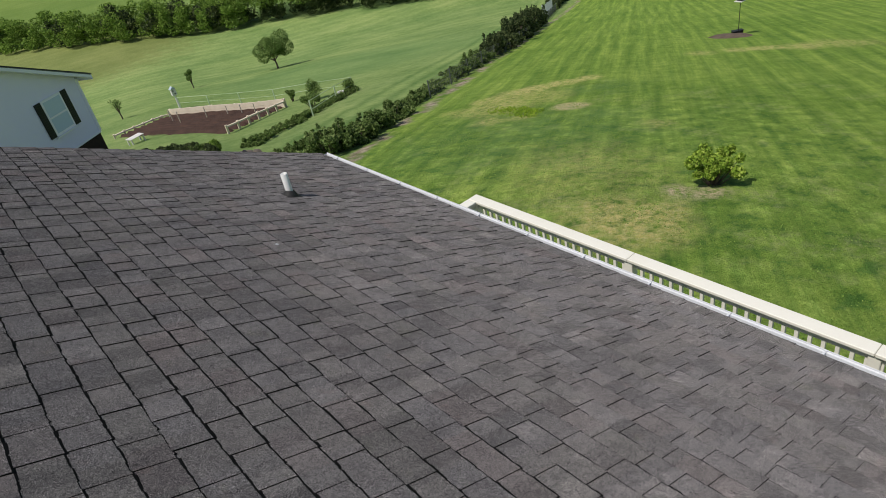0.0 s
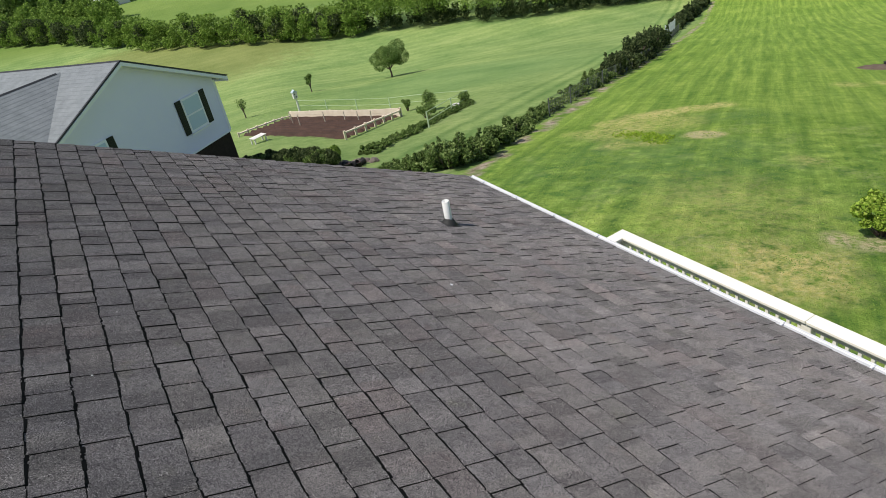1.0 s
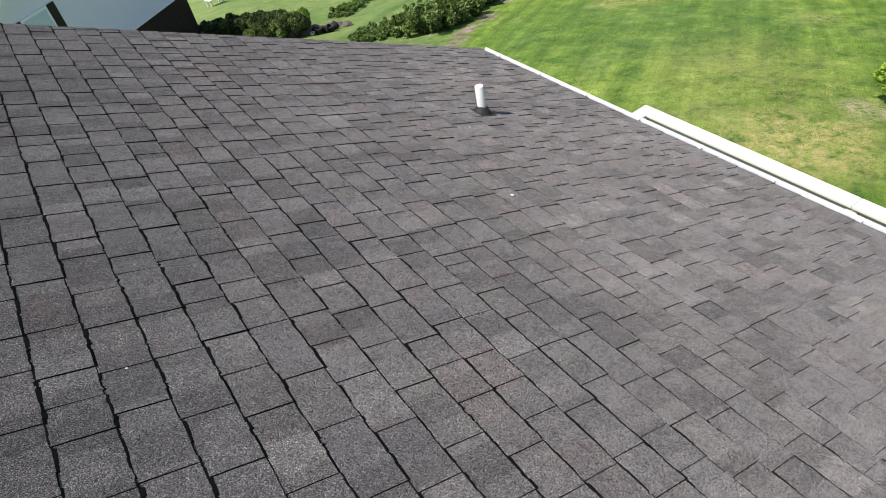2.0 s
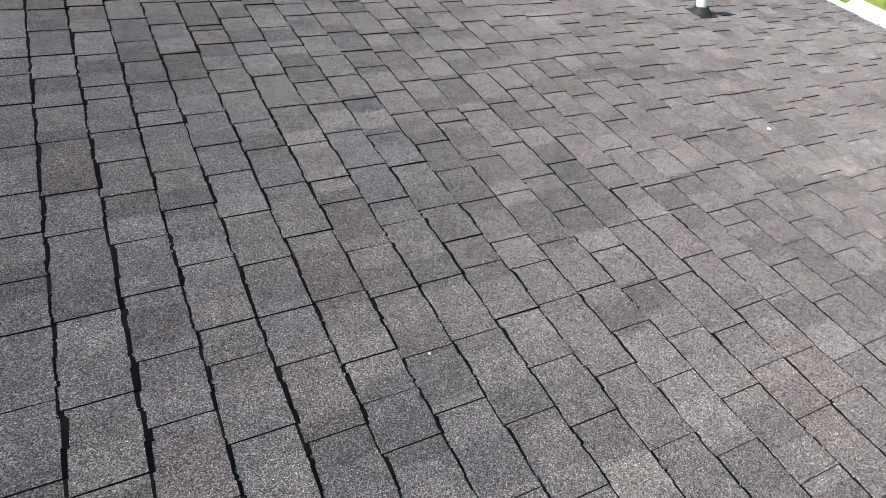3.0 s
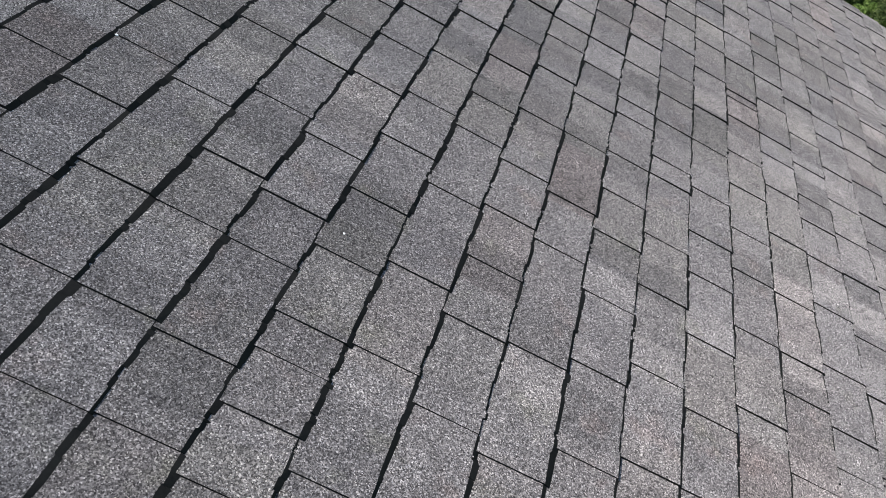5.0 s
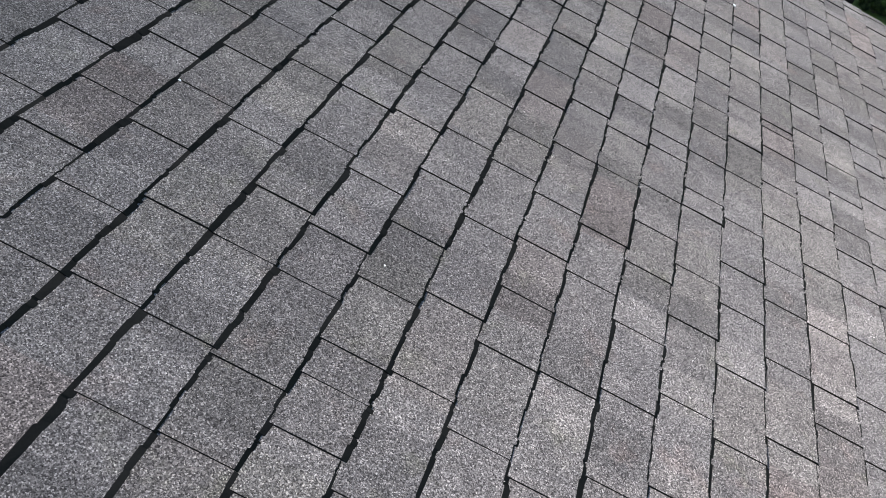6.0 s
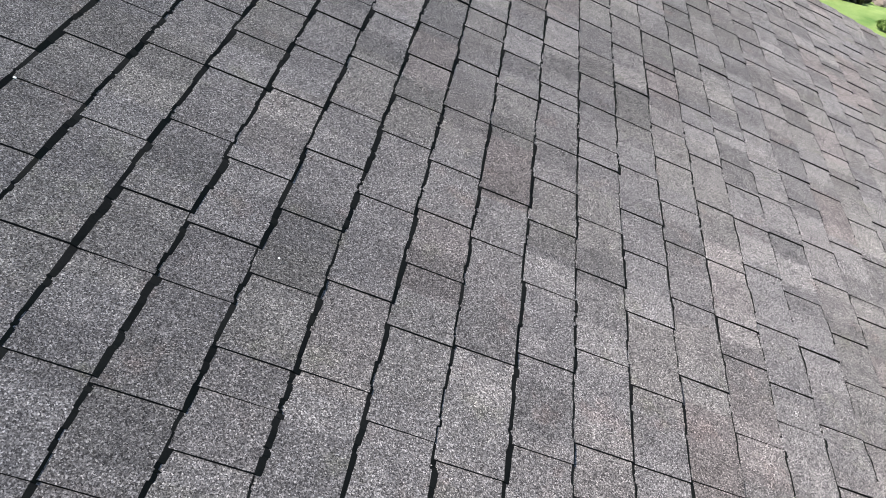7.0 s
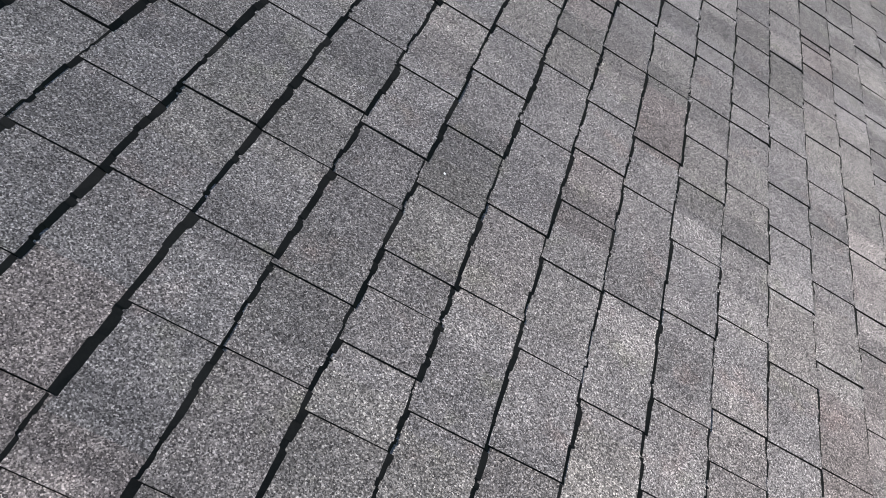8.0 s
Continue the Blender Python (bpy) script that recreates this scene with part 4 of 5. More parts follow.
    # shingle courses: lapped strips on the cross gable's near slope and on both main slopes
    n = 15
    for k in range(n):
        f0, f1 = k / n, (k + 1.12) / n
        p0, p1 = (yc - run * f0, -0.1 - drop * f0 + 0.004), (yc - run * min(f1, 1.004), -0.1 - drop * min(f1, 1.004) + 0.009)
        cut = -0.24 if k == 0 else 0.2 - 0.1 / sl - drop * f0 / sl
        part("shingle_course", prism_x([p0, p1, (p1[0], p1[1] - 0.012), (p0[0], p0[1] - 0.006)], -10.5, min(-0.3, cut)), M_FARROOF, h)
    n = 26
    for sx in (1, -1):
        for k in range(n):
            f0, f1 = k / n * half, min((k + 1.1) / n * half, half + 0.02)
            part("shingle_course", prism([(sx * f0, -sl * f0 + 0.004), (sx * f1, -sl * f1 + 0.010), (sx * f1, -sl * f1 + 0.001), (sx * f0, -sl * f0 + 0.001)], 0.06, length + 0.3), M_FARROOF, h)


build_neighbour()


# ---- garden ----
G_NW, G_NE, G_SE, G_SW = (12.15, 38.5), (15.42, 29.3), (10.55, 25.0), (8.15, 35.8)


def lerp2(a, b, f):
    return a[0] + (b[0] - a[0]) * f, a[1] + (b[1] - a[1]) * f


def build_garden():
    rows, cols = 40, 81
    verts, faces = [], []
    for i in range(rows + 1):
        for j in range(cols + 1):
            p = lerp2(lerp2(G_NW, G_NE, i / rows), lerp2(G_SW, G_SE, i / rows), j / cols)
            edge = min(i, j, rows - i, cols - j) == 0
            furrow = 0.085 * math.sin(j / cols * 2 * math.pi * 9)
            verts.append((*p, ground_z(*p) + (-0.12 if edge else 0.07 + furrow + 0.03 * noise.noise((p[0] * 2, p[1] * 2, 0)))))
    for i in range(rows):
        for j in range(cols):
            a = i * (cols + 1) + j
            faces.append((a, a + cols + 1, a + cols + 2, a + 1))
    ob = mesh_object("garden_bed", verts, faces, M_SOIL, smooth=True)
    tagged(ob, "freshly turned brown vegetable garden bed", "garden bed")
    # board wall along the back
    bw = thing("plank_wall", Matrix.Translation((*G_NW, ground_z(*G_NW))), "pale raw pine plank edging behind the garden", "edging")
    inv = bw.matrix_world.inverted()
    n = 5
    for k in range(n):
        for row in range(2):
            a, b = lerp2(G_NW, G_NE, (k + 0.003) / n), lerp2(G_NW, G_NE, (k + 0.997) / n)
            za, zb = ground_z(*a) + 0.05 + 0.235 * row, ground_z(*b) + 0.05 + 0.235 * row
            bm = beam(bmesh.new(), inv @ Vector((*a, za + 0.1)), inv @ Vector((*b, zb + 0.1)), 0.05, 0.225)
            part("plank", bm, M_PLANK, bw)
    for k in range(n + 1):
        a = lerp2(G_NW, G_NE, k / n)
        g = ground_z(*a)
        bm = beam(bmesh.new(), inv @ Vector((a[0] + 0.07, a[1], g - 0.3)), inv @ Vector((a[0] + 0.07, a[1], g + 0.5)), 0.09, 0.09, (0, 1, 0))
        part("post", bm, M_PLANK, bw)
    # rail fences on both sides
    for a, b, fh in ((G_NE, G_SE, 0.42), (G_NW, G_SW, 0.28)):
        f = thing("rail_fence", Matrix.Translation((*a, ground_z(*a))), "low pale split rail fence at the garden's side", "fence", "garden fences")
        inv = f.matrix_world.inverted()
        n = 6
        tops = [lerp2(a, b, k / n) for k in range(n + 1)]
        for p in tops:
            g = ground_z(*p)
            bm = beam(bmesh.new(), inv @ Vector((*p, g - 0.3)), inv @ Vector((*p, g + fh)), 0.09, 0.09, (0, 1, 0))
            part("post", bm, M_PLANK, f)
        for p, q in zip(tops, tops[1:]):
            bm = beam(bmesh.new(), inv @ Vector((*p, ground_z(*p) + fh - 0.08)), inv @ Vector((*q, ground_z(*q) + fh - 0.08)), 0.15, 0.06)
            part("rail", bm, M_PLANK, f)
    # plant stakes in the bed
    rng = random.Random(8)
    for k in range(7):
        p = lerp2(lerp2(G_NW, G_NE, 0.1 + 0.13 * k), lerp2(G_SW, G_SE, 0.1 + 0.13 * k), rng.uniform(0.12, 0.5))
        bm = beam(bmesh.new(), (0, 0, -0.25), (rng.uniform(-0.04, 0.04), 0, rng.uniform(0.5, 0.8)), 0.04, 0.04, (0, 1, 0))
        ob = part("stake", bm, M_PLANK)
        ob.location = (*p, ground_z(*p) + 0.05)
        tagged(ob, "thin wooden plant stake in the garden soil", "stake", "garden stakes")


build_garden()


def build_garden_table(x, y, turn):
    t = thing("garden_table", pose(x, y, ground_z(x, y), 0, 0, turn) @ Matrix.Diagonal((0.54, 0.6, 0.48, 1)), "small white wooden slatted table by the garden", "table")
    for k in range(4):
        part("top_board", boxed((-0.75, -0.36 + 0.182 * k, 0.70), (0.75, -0.19 + 0.182 * k, 0.74), 0.004), M_WPAINT, t)
    for sx in (-0.62, 0.62):
        part("cross_beam", boxed((sx - 0.03, -0.32, 0.60), (sx + 0.03, 0.32, 0.699)), M_WPAINT, t)
        for sy in (-0.27, 0.27):
            part("leg", boxed((sx - 0.05, sy - 0.05, -0.03), (sx + 0.05, sy + 0.05, 0.599), 0.004), M_WPAINT, t)


build_garden_table(8.1, 30.9, 20)


def build_bird_house(x, y):
    t = thing("bird_house", Matrix.Translation((x, y, ground_z(x, y))), "white bird house with a blue roof on a tall pole", "bird house")
    bm = bmesh.new()
    tube(bm, [(0, 0, -0.3), (0, 0, 1.05)], [0.06, 0.05], 8)
    part("pole", bm, M_WPAINT, t)
    part("box", boxed((-0.15, -0.13, 1.0), (0.15, 0.13, 1.45), 0.01), M_WPAINT, t)
    bm = bmesh.new()
    a = [bm.verts.new(v) for v in ((-0.2, -0.17, 1.43), (0.2, -0.17, 1.43), (0, -0.17, 1.6))]
    b = [bm.verts.new(v) for v in ((-0.2, 0.17, 1.43), (0.2, 0.17, 1.43), (0, 0.17, 1.6))]
    bm.faces.new(a)
    bm.faces.new(b[::-1])
    for k in range(3):
        bm.faces.new((a[k], b[k], b[(k + 1) % 3], a[(k + 1) % 3]))
    bmesh.ops.recalc_face_normals(bm, faces=bm.faces)
    part("roof", bm, M_FEEDER, t, "pale blue roof")
    for k, z in enumerate((1.12, 1.32)):
        bm = bmesh.new()
        bmesh.ops.create_cone(bm, segments=12, radius1=0.045, radius2=0.045, depth=0.02, cap_ends=True, matrix=pose(0.04 - 0.08 * k, -0.133, z, 90))
        part("entry_hole", bm, M_BLACK, t)


build_bird_house(13.8, 41.9)
build_wire_fence("garden_fence", [(14.2, 43.0), (18.9, 27.8), (16.6, 25.7), (13.65, 22.8)], 0.75, "light wire garden fence with a pale top line", 3.2, (0.45, 0.98), M_STRING, 0.014)

# shrubs round the garden and at the foot of the near gable
rng_s = random.Random(21)
for k in range(14):
    f = k / 13
    x, y = 5.7 + 1.55 * f + rng_s.uniform(-0.15, 0.15), 24.6 - 6.2 * f + rng_s.uniform(-0.2, 0.2)
    build_shrub(x, y, rng_s.uniform(1.1, 1.6), (0.5 + 0.42 * f) * rng_s.uniform(0.85, 1.15), 200 + k, M_LEAF_DARK if k % 3 else M_LEAF_HEDGE, "dark leafy shrub in the border by the garden", 4200, 0.038, group="garden border shrubs")
build_shrub(7.75, 19.2, 1.2, 0.85, 219, M_LEAF_WOOD, "bright green leafy shrub beside darker shrubs", 4200, 0.035)
for k in range(34):
    f = k / 33
    x, y = 9.6 + 9.0 * f + rng_s.uniform(-0.2, 0.2), 20.1 + 7.2 * f + rng_s.uniform(-0.2, 0.2)
    build_shrub(x, y, rng_s.uniform(0.8, 1.25), rng_s.uniform(0.16, 0.36), 230 + k, M_LEAF_HEDGE if k % 3 == 0 else M_LEAF_TREE, "low green shrub along the garden fence", 1300, 0.045, group="fence shrubs")
for x, y, w, h in ((16.9, 28.6, 1.3, 1.2), (16.7, 30.9, 0.5, 0.9), (15.3, 26.0, 1.3, 0.7), (18.6, 27.6, 0.7, 0.8)):
    build_shrub(x, y, w, h, int(x * 10), M_LEAF_TREE, "loose green bush beside the garden fence", 900, 0.05, group="fence bushes")


def build_rock(x, y, s, seed):
    rng = random.Random(seed)
    bm = bmesh.new()
    bmesh.ops.create_icosphere(bm, subdivisions=2, radius=s)
    for v in bm.verts:
        v.co *= 1 + 0.28 * noise.noise(v.co * (1.6 / s) + Vector((seed, 0, 0)))
        v.co.z *= 0.7
    ob = part("field_stone", bm, M_STONE)
    ob.location = (x, y, ground_z(x, y) + s * 0.25)
    ob.rotation_euler = (0, 0, rng.uniform(0, 6))
    tagged(ob, "brown field stone in a small pile", "stone", "stone pile")


for k, (dx, dy, s) in enumerate(((0.45, 0.35, 0.2), (-0.35, 0.15, 0.2), (0.9, -0.1, 0.18), (0.0, 0.45, 0.22), (0.75, 0.25, 0.17))):
    build_rock(8.05 + dx, 18.4 + dy, s, k)


def build_pot(x, y, r, h, tilt, turn, mat, label):
    """A hollow tapered nursery pot with a rolled rim."""
    lift = r * 0.75 * abs(math.sin(radians(tilt)))
    t = thing("plant_pot", pose(x, y, ground_z(x, y) - 0.01 + lift, tilt, 0, turn), label, "pot", "pots by the lawn")
    bm = bmesh.new()
    prof = [(0.0, 0.0), (r * 0.72, 0.0), (r * 0.97, h * 0.88), (r * 1.08, h * 0.88), (r * 1.08, h), (r * 0.95, h), (r * 0.9, h * 0.8)]
    rings = [[bm.verts.new((max(q, 0.004) * math.cos(a), max(q, 0.004) * math.sin(a), z)) for a in [math.tau * k / 16 for k in range(16)]] for q, z in prof]
    for a, b in zip(rings, rings[1:]):
        for k in range(16):
            bm.faces.new((a[k], a[(k + 1) % 16], b[(k + 1) % 16], b[k]))
    bmesh.ops.recalc_face_normals(bm, faces=bm.faces)
    part("shell", bm, mat, t, smooth=True)
    bm = bmesh.new()
    bmesh.ops.create_cone(bm, segments=16, radius1=r * 0.9, radius2=r * 0.9, depth=0.02, cap_ends=True, matrix=pose(0, 0, h * 0.8))
    part("soil", bm, M_SOIL, t)


for x, y, r, h, tilt, turn, white in ((8.55, 18.2, 0.15, 0.27, 0, 0, 0), (8.78, 18.3, 0.17, 0.28, 78, 40, 0), (9.0, 18.1, 0.14, 0.24, 0, 0, 0), (8.62, 18.5, 0.13, 0.22, 70, 200, 0),
                                       (8.3, 18.3, 0.09, 0.15, 0, 0, 1), (9.15, 18.35, 0.15, 0.26, 82, 110, 0), (8.85, 18.6, 0.13, 0.22, 0, 0, 0), (17.4, 26.6, 0.17, 0.3, 0, 0, 1)):
    k = 0.8 if x < 12 else 1.0
    x, y = (8.05 + (x - 8.75) * k, 18.1 + (y - 18.25) * k) if x < 12 else (x, y)
    build_pot(x, y, r * k, h * k, tilt, turn, M_WPAINT if white else M_BLACK, "small white plastic plant pot at the lawn's edge" if white else "black plastic nursery pot in an untidy heap")


def build_feeder(x, y):
    """Bird feeder on a pole in a round bed of mulch."""
    n = 40
    verts = [(x, y, ground_z(x, y) + 0.09)]
    rng = random.Random(4)
    for r in (0.4, 0.8, 1.15):
        for k in range(n):
            a = math.tau * k / n
            rr = r * (1 + 0.06 * noise.noise((math.cos(a) * 2, math.sin(a) * 2, r)))
            px, py = x + rr * math.cos(a), y + rr * math.sin(a)
            verts.append((px, py, ground_z(px, py) + (0.085 if r < 0.5 else 0.06 if r < 1 else -0.04) + rng.uniform(-0.012, 0.012)))
    faces = [(0, 1 + k, 1 + (k + 1) % n) for k in range(n)]
    for i in range(2):
        for k in range(n):
            a, b = 1 + i * n + k, 1 + i * n + (k + 1) % n
            faces.append((a, a + n, b + n, b))
    tagged(mesh_object("mulch_bed", verts, faces, M_MULCH, smooth=True), "round brown mulch bed in the lawn", "mulch bed")
    fx, fy = x + 0.55, y - 0.1
    t = thing("bird_feeder", Matrix.Translation((fx, fy, ground_z(fx, fy) + 0.05)), "white-roofed bird feeder with a dark hopper on a thin pole", "bird feeder")
    bm = bmesh.new()
    tube(bm, [(0, 0, -0.3), (0, 0, 1.62)], [0.018, 0.016], 8)
    part("pole", bm, M_BLACK, t)
    part("tray", boxed((-0.26, -0.2, 1.60), (0.26, 0.2, 1.63), 0.004), M_WPAINT, t)
    part("hopper", boxed((-0.19, -0.13, 1.66), (0.19, 0.13, 1.93), 0.01), M_BLACK, t)
    for px in (-0.17, 0.0, 0.17):
        part("perch", boxed((px - 0.035, -0.17, 1.63), (px + 0.035, -0.135, 1.72), 0.004), M_BLACK, t)
    part("window", boxed((-0.15, -0.136, 1.76), (0.15, -0.132, 1.88)), M_FEEDER, t)
    part("roof", boxed((-0.30, -0.22, 1.93), (0.30, 0.22, 1.985), 0.02), M_WPAINT, t)
    b = thing("planter_box", pose(x + 0.75, y + 0.05, ground_z(x + 0.75, y) + 0.05, 0, 0, -35), "low black plastic box on the mulch bed", "box")
    part("body", boxed((-0.26, -0.12, 0), (0.26, 0.12, 0.13), 0.015), M_BLACK, b)
    part("lid", boxed((-0.28, -0.14, 0.13), (0.28, 0.14, 0.15), 0.006), M_BLACK, b)


build_feeder(32.5, 13.75)


# ---- woods and the far side of the valley ----
def build_woods(name, line, per, rows, gap, hmin, hmax, mat, label, seed, leaves, leaf, low=0.12):
    rng = random.Random(seed)
    cents, rads = [], []
    for k in range(per):
        f = k / (per - 1) * (len(line) - 1)
        i = min(int(f), len(line) - 2)
        a, b = line[i], line[i + 1]
        for row in range(rows):
            x = a[0] + (b[0] - a[0]) * (f - i) + rng.uniform(-2, 2) + row * gap[0]
            y = a[1] + (b[1] - a[1]) * (f - i) + rng.uniform(-2, 2) + row * gap[1]
            h = rng.uniform(hmin, hmax)
            w = h * rng.uniform(0.26, 0.42)
            g = ground_z(x, y)
            for j in range(5):
                u = (j + 0.6) / 5
                cents.append((x + rng.uniform(-0.5, 0.5) * w, y + rng.uniform(-0.5, 0.5) * w, g + h * (low + (0.9 - low) * u)))
                rr = w * (1.0 - 0.62 * abs(u - 0.4)) * rng.uniform(0.7, 1.1)
                rads.append((rr, rr, h * 0.15))
    ob = foliage(name, cents, rads, leaves, leaf, mat, None, seed)
    return tagged(ob, label, "trees", kind="stuff")


EDGE = [(-30, 215), (-12, 209), (3, 193), (12, 166), (19, 149), (28, 133), (38, 121), (48, 114)]
NEAR_EDGE = [(49, 114), (56.5, 107), (62, 100), (67.5, 91), (73, 86), (78.5, 79), (84, 72), (88, 66.5), (93, 63), (104, 56), (122, 44)]
build_woods("woods", EDGE, 74, 2, (2.0, 5.5), 2.8, 6.6, M_LEAF_WOOD, "line of bright green spring trees below the far field", 31, 112000, 0.19)
build_woods("wood_edge", NEAR_EDGE, 52, 3, (3.0, 3.6), 6.0, 9.5, M_LEAF_WOOD, "tall spring trees along the foot of the hayfield", 35, 110000, 0.17, 0.38)
# dark leaf colour stands in for the shade beneath the crowns
build_woods("undergrowth", [(p[0] + 0.6, p[1] + 0.6) for p in NEAR_EDGE], 64, 2, (2.2, 2.6), 2.0, 4.0, M_LEAF_DARK, "undergrowth in shade-dark leaves below the tall trees", 36, 52000, 0.15)
build_woods("cedar_woods", [(p[0] + 1, p[1] + 1.0) for p in EDGE], 26, 1, (3, 8), 3.5, 6.4, M_LEAF_DARK, "dark cedars standing in the tree line", 32, 24000, 0.22)
build_woods("far_woods", [(-40, 262), (0, 258), (20, 262), (60, 250), (110, 222), (150, 190)], 70, 3, (3, 12), 9, 15, M_LEAF_TREE, "dark far woods on the opposite hillside", 33, 90000, 0.55)
build_woods("scrub", [(-30, 215), (-5, 214), (8, 206), (18, 196)], 26, 2, (2, 9), 5, 8, M_LEAF_WOOD, "light green scrub trees on the hillside", 34, 34000, 0.3)


def build_barn(x, y, w, d, h, turn, roof_mat, label):
    t = thing("farm_building", pose(x, y, ground_z(x, y) - 0.2, 0, 0, turn), label, "farm building")
    part("wall", boxed((-w / 2, -d / 2, 0), (w / 2, d / 2, h)), M_WPAINT, t)
    bm = bmesh.new()
    prof = [(-d / 2 - 0.4, h - 0.1), (0, h + d * 0.28), (d / 2 + 0.4, h - 0.1), (0, h + d * 0.28 - 0.3)]
    a = [bm.verts.new((-w / 2 - 0.4, p, z)) for p, z in prof]
    b = [bm.verts.new((w / 2 + 0.4, p, z)) for p, z in prof]
    bm.faces.new(a)
    bm.faces.new(b[::-1])
    for k in range(4):
        bm.faces.new((a[k], b[k], b[(k + 1) % 4], a[(k + 1) % 4]))
    bmesh.ops.recalc_face_normals(bm, faces=bm.faces)
    part("roof", bm, roof_mat, t)
    part("door", boxed((-1.2, -d / 2 - 0.05, 0), (1.2, -d / 2 - 0.005, 2.4)), M_SHUTTER, t)


build_barn(22.0, 236.0, 11, 6, 2.8, 12, M_WPAINT, "long white farm building on the hillside")
build_barn(38.0, 240.0, 8, 6, 3.2, -20, M_FEEDER, "white farmhouse with a pale green roof")

# ---- shingles, course by course ----
JOINTS = {}


def seams(course, *places):
    """Where the tabs of a course meet, in metres along the eave."""
    JOINTS[course] = list(places)


seams(-8, 1.30, 1.50)
seams(-7, 1.02, 1.19, 1.41, 1.64)
seams(-6, 0.94, 1.15, 1.32, 1.50, 1.68, 1.86)
seams(-5, 0.79, 1.00, 1.29, 1.58, 1.82, 2.02)
seams(-4, 0.62, 0.79, 1.00, 1.16, 1.38, 1.59, 1.76, 1.94, 2.15)
seams(-3, 0.78, 1.00, 1.14, 1.34, 1.61, 1.81, 2.00, 2.14, 2.32)
seams(-2, 0.72, 0.83, 0.91, 1.08, 1.26, 1.46, 1.65, 1.87, 2.13, 2.34, 2.60)
seams(-1, 0.67, 0.92, 1.13, 1.39, 1.63, 1.79, 2.00, 2.19, 2.42, 2.61, 2.77)
seams(0, 0.68, 0.87, 1.08, 1.25, 1.42, 1.60, 1.84, 2.09, 2.29, 2.42, 2.58, 2.84)
seams(1, 0.84, 1.09, 1.40, 1.58, 1.85, 2.06, 2.26, 2.43, 2.64, 2.84, 3.03, 3.19)
seams(2, 0.74, 0.92, 1.13, 1.33, 1.54, 1.71, 1.88, 2.09, 2.18, 2.42, 2.62, 2.87, 3.22)
seams(3, 0.65, 0.86, 0.97, 1.20, 1.44, 1.63, 1.89, 1.98, 2.18, 2.35, 2.52, 2.73, 2.93, 3.08, 3.29)
seams(4, 0.60, 0.81, 0.97, 1.16, 1.37, 1.58, 1.74, 1.94, 2.19, 2.40, 2.67, 2.90, 3.10, 3.26, 3.41)
seams(5, 0.52, 0.65, 0.77, 0.98, 1.24, 1.48, 1.69, 1.86, 2.07, 2.25, 2.47, 2.60, 2.65, 2.89, 3.12, 3.38, 3.67)
seams(6, 0.33, 0.57, 0.74, 0.95, 1.14, 1.36, 1.48, 1.69, 1.94, 2.18, 2.36, 2.48, 2.72, 2.90, 3.10, 3.27, 3.53, 3.74, 3.98, 4.28)
seams(7, 0.28, 0.49, 0.75, 0.96, 1.22, 1.33, 1.52, 1.74, 1.94, 2.11, 2.24, 2.42, 2.61, 2.86, 3.11, 3.40, 3.57, 3.79, 4.25)
seams(8, 0.43, 0.61, 0.78, 0.98, 1.10, 1.26, 1.50, 1.70, 1.95, 2.14, 2.32, 2.51, 2.73, 2.86, 3.08, 3.33, 3.57, 3.77, 4.34)
seams(9, 0.06, 0.31, 0.53, 0.79, 0.94, 1.06, 1.26, 1.44, 1.61, 1.82, 1.99, 2.20, 2.35, 2.54, 2.75, 2.91, 3.14, 3.33, 3.50, 3.68, 3.91, 4.14)
seams(10, 0.02, 0.24, 0.46, 0.64, 0.80, 1.01, 1.27, 1.48, 1.73, 1.82, 2.06, 2.33, 2.51, 2.75, 2.88, 3.08, 3.36, 3.60, 3.82, 4.09)
seams(11, 0.11, 0.36, 0.57, 0.77, 0.93, 1.14, 1.33, 1.54, 1.79, 2.05, 2.25, 2.50, 2.66, 2.86, 3.02, 3.18, 3.35, 3.56, 3.74, 4.01, 4.26)
seams(12, 0.01, 0.24, 0.40, 0.54, 0.76, 1.02, 1.26, 1.39, 1.63, 1.83, 2.08, 2.31, 2.56, 2.79, 3.00, 3.25, 3.42, 3.62, 3.90)
seams(13, -0.15, 0.10, 0.25, 0.40, 0.59, 0.82, 1.02, 1.20, 1.33, 1.55, 1.75, 1.93, 2.12, 2.31, 2.51, 2.73, 2.94, 3.12, 3.21, 3.74, 3.91)
seams(14, -0.13, 0.07, 0.34, 0.59, 0.78, 1.04, 1.18, 1.42, 1.68, 1.87, 2.14, 2.36, 2.61, 2.86)
seams(15, -0.11, 0.14, 0.35, 0.53, 0.70, 0.91, 0.99, 1.19, 1.38, 1.61, 1.83, 2.00, 2.17, 2.37, 2.55, 2.79, 3.99)
seams(16, -0.12, 0.08, 0.35, 0.57, 0.77, 1.00, 1.21, 1.46, 1.72, 1.93, 2.19, 2.38, 2.66, 2.81, 3.03)
seams(17, -0.16, 0.06, 0.23, 0.42, 0.68, 0.86, 1.03, 1.23, 1.42, 1.66, 1.87, 2.04, 2.20, 2.43, 2.65, 2.81, 3.24)
seams(18, -0.35, -0.13, 0.14, 0.36, 0.54, 0.73, 1.00, 1.21, 1.45, 1.73, 1.92, 2.19, 2.39, 2.55, 2.66, 2.82, 3.02, 3.26, 3.60)
seams(19, -0.41, -0.20, 0.05, 0.24, 0.47, 0.68, 0.85, 1.02, 1.24, 1.44, 1.66, 1.86, 2.04, 2.27, 2.50, 2.68, 3.07)
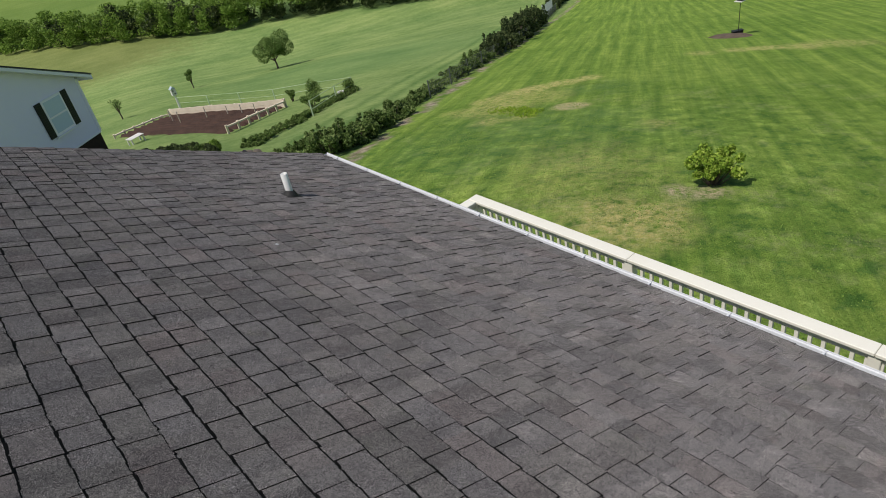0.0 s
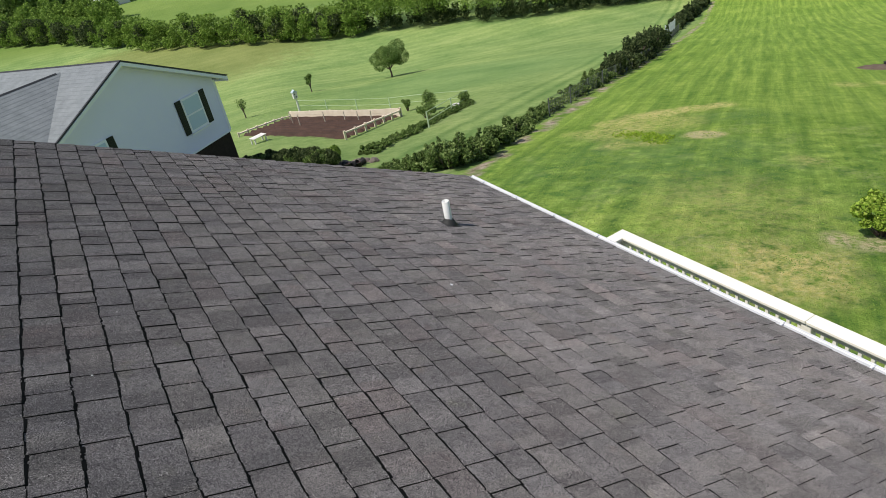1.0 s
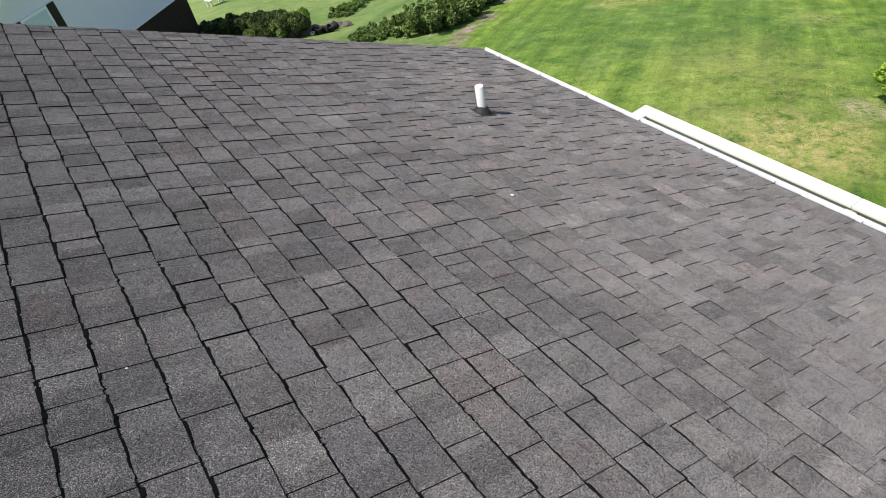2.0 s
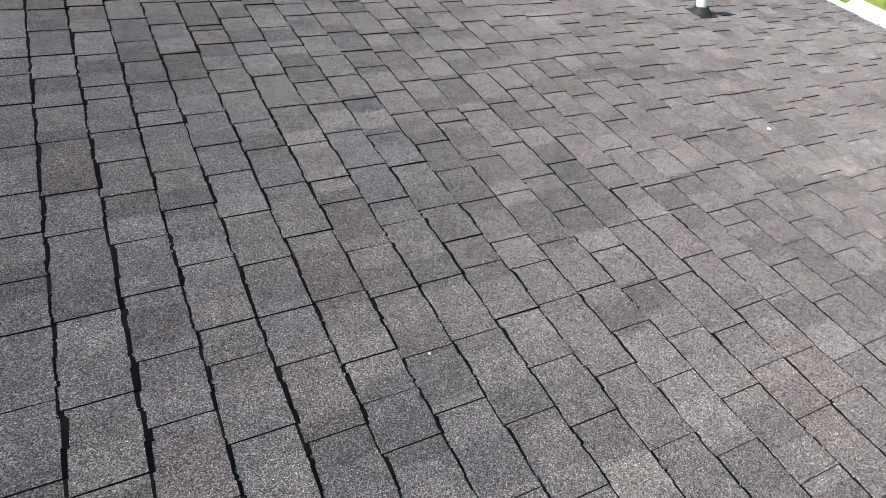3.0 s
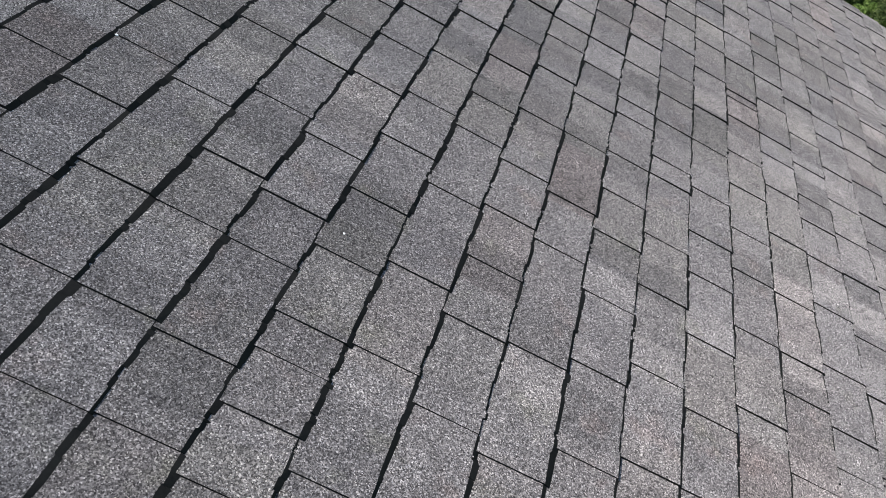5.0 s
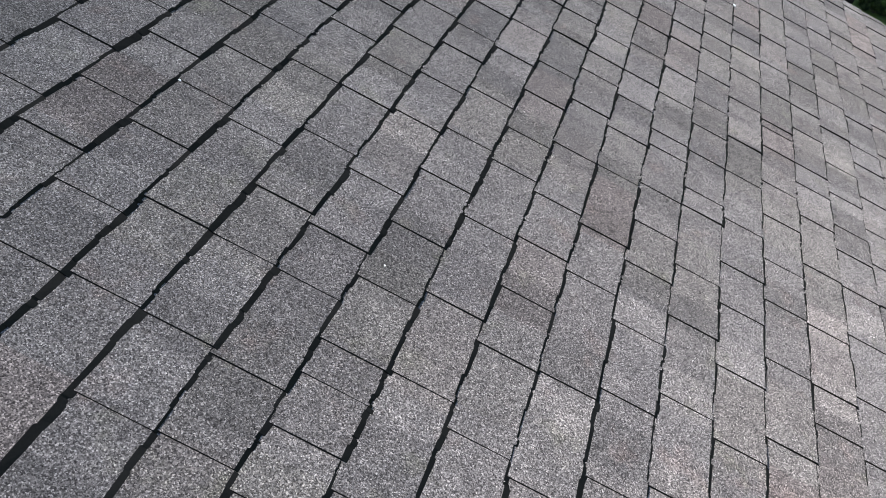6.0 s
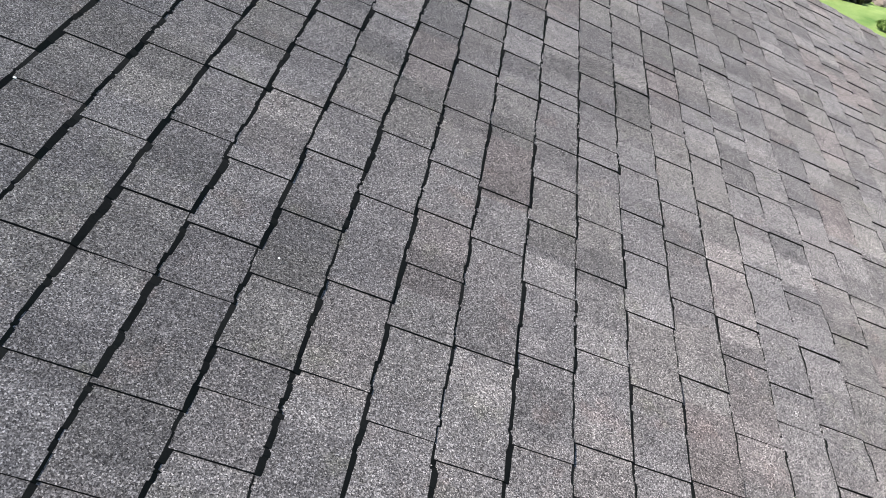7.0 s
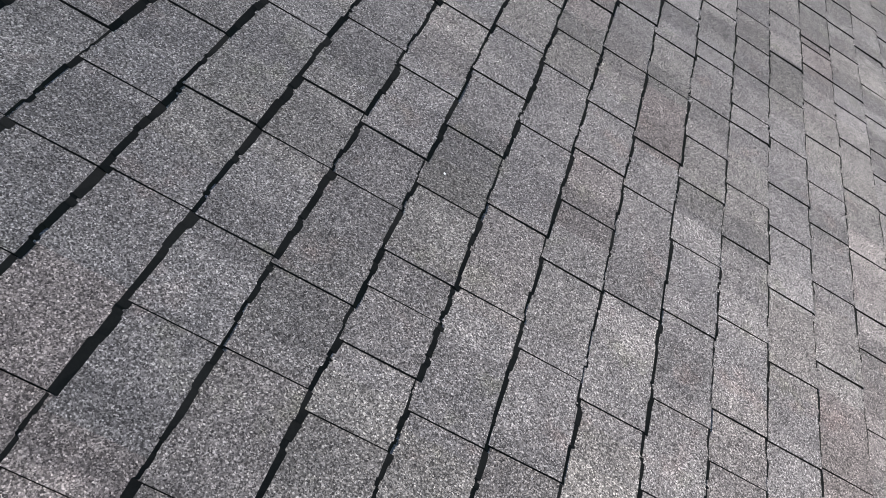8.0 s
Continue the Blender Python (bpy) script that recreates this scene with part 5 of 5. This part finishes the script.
seams(20, -0.29, -0.06, 0.08, 0.34, 0.59, 0.79, 1.06, 1.26, 1.49, 1.71, 1.87, 2.04, 2.25, 2.42, 2.64, 3.29)
seams(21, -0.37, -0.16, 0.10, 0.30, 0.53, 0.74, 0.91, 1.01, 1.25, 1.45, 1.71, 1.93, 2.20, 2.34, 2.67, 2.93)
seams(22, -0.11, 0.11, 0.38, 0.63, 0.82, 1.03, 1.29, 1.53, 1.72, 1.93, 2.16, 2.37, 2.58, 2.75, 2.91, 3.18, 3.42)
seams(23, -0.27, -0.09, 0.12, 0.32, 0.55, 0.66, 0.82, 1.04, 1.23, 1.45, 1.59, 1.71, 1.94, 2.21, 2.43, 2.68)
seams(24, -0.12, 0.10, 0.36, 0.53, 0.80, 1.02, 1.27, 1.43, 1.61, 1.80, 2.00, 2.17, 2.45, 2.89, 3.06, 3.44)
seams(25, 0.26, 0.47, 0.65, 0.82, 1.03, 1.22, 1.49, 1.70, 1.96, 2.16, 2.38, 2.55, 2.90, 3.43)
seams(26, 0.11, 0.37, 0.57, 0.84, 1.13, 1.31, 1.48, 1.92, 2.06, 2.24, 2.50)
seams(27, 0.29, 0.67, 0.85, 1.25, 1.70, 1.89, 2.13, 2.33, 2.59)
seams(28, 0.27, 0.49, 0.70, 1.18, 1.45, 1.70, 1.81, 2.03, 2.20, 2.38)
seams(29, 0.63, 0.98, 1.20, 1.40, 1.70, 1.88, 2.02, 2.35)
seams(30, 0.36, 0.59, 0.98, 1.85, 2.08, 2.27)
seams(31, 0.80, 2.68)
seams(32, 0.53, 0.72, 1.00, 1.14)
seams(33, 0.66, 0.86)


def tab_mesh(seed, tooth, worn=False):
    """One shingle tab of unit width: a thin curled wedge, its ragged black cut edge drawn out into a shade foot."""
    rng = random.Random(seed)
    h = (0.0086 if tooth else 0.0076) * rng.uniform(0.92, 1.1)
    # black edge drawn out over the strip where the butt's shadow falls
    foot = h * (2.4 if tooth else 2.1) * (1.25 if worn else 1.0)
    lean = rng.uniform(0.0028, 0.0042) if worn else rng.uniform(0.0024, 0.0038)        # one side curls higher than the other
    steps = sorted(rng.uniform(0.04, 0.96) for _ in range(9))
    places = [0.0] + [y + d for y in steps for d in (-0.006, 0.006)] + [1.0]
    places = sorted(min(max(y, 0.0), 1.0) for y in places)
    n = len(places) - 1
    verts, faces = [], []
    for k, y in enumerate(places):
        if k % 2 == 0:
            jag = rng.uniform(-0.0024, 0.0022)
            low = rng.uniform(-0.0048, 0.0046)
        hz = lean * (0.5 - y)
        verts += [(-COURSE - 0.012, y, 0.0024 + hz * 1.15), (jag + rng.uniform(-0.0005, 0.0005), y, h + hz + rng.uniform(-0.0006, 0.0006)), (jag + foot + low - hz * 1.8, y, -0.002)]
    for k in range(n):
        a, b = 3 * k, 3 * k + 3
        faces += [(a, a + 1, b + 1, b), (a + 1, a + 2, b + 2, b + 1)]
    # side faces
    q = len(verts)
    verts += [(-COURSE - 0.012, 0, -0.002), (-COURSE - 0.012, 1, -0.002)]
    e = 3 * n
    faces += [(0, q, 2, 1), (e, e + 1, e + 2, q + 1)]
    return verts, faces, h


TABS = [tab_mesh(500 + k, k % 2 == 0, k >= 16) for k in range(32)]      # the second half, towards the eave, is more curled and its shade foot longer


def layout():
    rng = random.Random(77)
    out = []
    for c in range(-24, 37):
        butt = c * COURSE - 0.007 if c < 36 else EAVE_X
        y = BACK_Y - rng.uniform(0, 0.2)
        marks = JOINTS.get(c, [])
        cuts = [y]
        while cuts[-1] < RAKE_Y:
            cuts.append(cuts[-1] + rng.uniform(0.13, 0.235))
        if marks:
            lo, hi = marks[0], marks[-1]
            known = [lo]
            for v in marks[1:]:
                while v - known[-1] > 0.33:
                    known.append(known[-1] + min(rng.uniform(0.15, 0.24), (v - known[-1]) * 0.55))
                known.append(v)
            cuts = [v for v in cuts if v < lo - 0.12] + known + [v for v in cuts if v > hi + 0.12]
        cuts = [v for v in cuts if v < RAKE_Y - 0.05] + [RAKE_Y]
        flip = rng.randrange(2)
        for k, (a, b) in enumerate(zip(cuts, cuts[1:])):
            tooth = (k + flip) % 2 == 0
            if rng.random() < 0.2:
                tooth = not tooth
            out.append((butt, a, b - a, rng.randrange(8) * 2 + (0 if tooth else 1) + (16 if c >= 11 else 0), rng.uniform(-0.0003, 0.0004), rng.choice((0.0008, 0.0010, 0.0012, 0.0014))))
    return out


def build_shingles():
    tabs = layout()
    tabs.sort(key=lambda t: math.hypot((t[0] - 0.1) * 0.8, t[1] - 1.15))
    meshes = []
    for verts, faces, h in TABS:
        me = bpy.data.meshes.new("shingle")
        me.from_pydata(verts, [], faces)
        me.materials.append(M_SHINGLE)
        me.materials.append(M_FELT_SHADE)
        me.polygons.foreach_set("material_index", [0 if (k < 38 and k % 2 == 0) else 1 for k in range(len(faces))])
        meshes.append(me)
    for butt, y, w, kind, lift, gap in tabs[:300]:
        ob = new("shingle", meshes[kind])
        ob.parent = roof
        ob.matrix_local = Matrix.Translation((butt, y + gap / 2, lift)) @ Matrix.Diagonal((1, w - gap, 1, 1))
    vs, fs, mi, base = [], [], [], 0
    arrays = [np.array(v) for v, f, h in TABS]
    for butt, y, w, kind, lift, gap in tabs[300:]:
        vs.append(arrays[kind] * (1, w - gap, 1) + (butt, y + gap / 2, lift))
        fs += [tuple(i + base for i in f) for f in TABS[kind][1]]
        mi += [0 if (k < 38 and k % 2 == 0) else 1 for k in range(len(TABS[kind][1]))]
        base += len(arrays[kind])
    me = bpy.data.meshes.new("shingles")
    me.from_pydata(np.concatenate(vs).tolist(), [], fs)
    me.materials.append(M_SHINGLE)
    me.materials.append(M_FELT_SHADE)
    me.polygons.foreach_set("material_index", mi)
    ob = new("shingles", me)
    ob.parent = roof
    ob["kind"] = "stuff"


build_shingles()
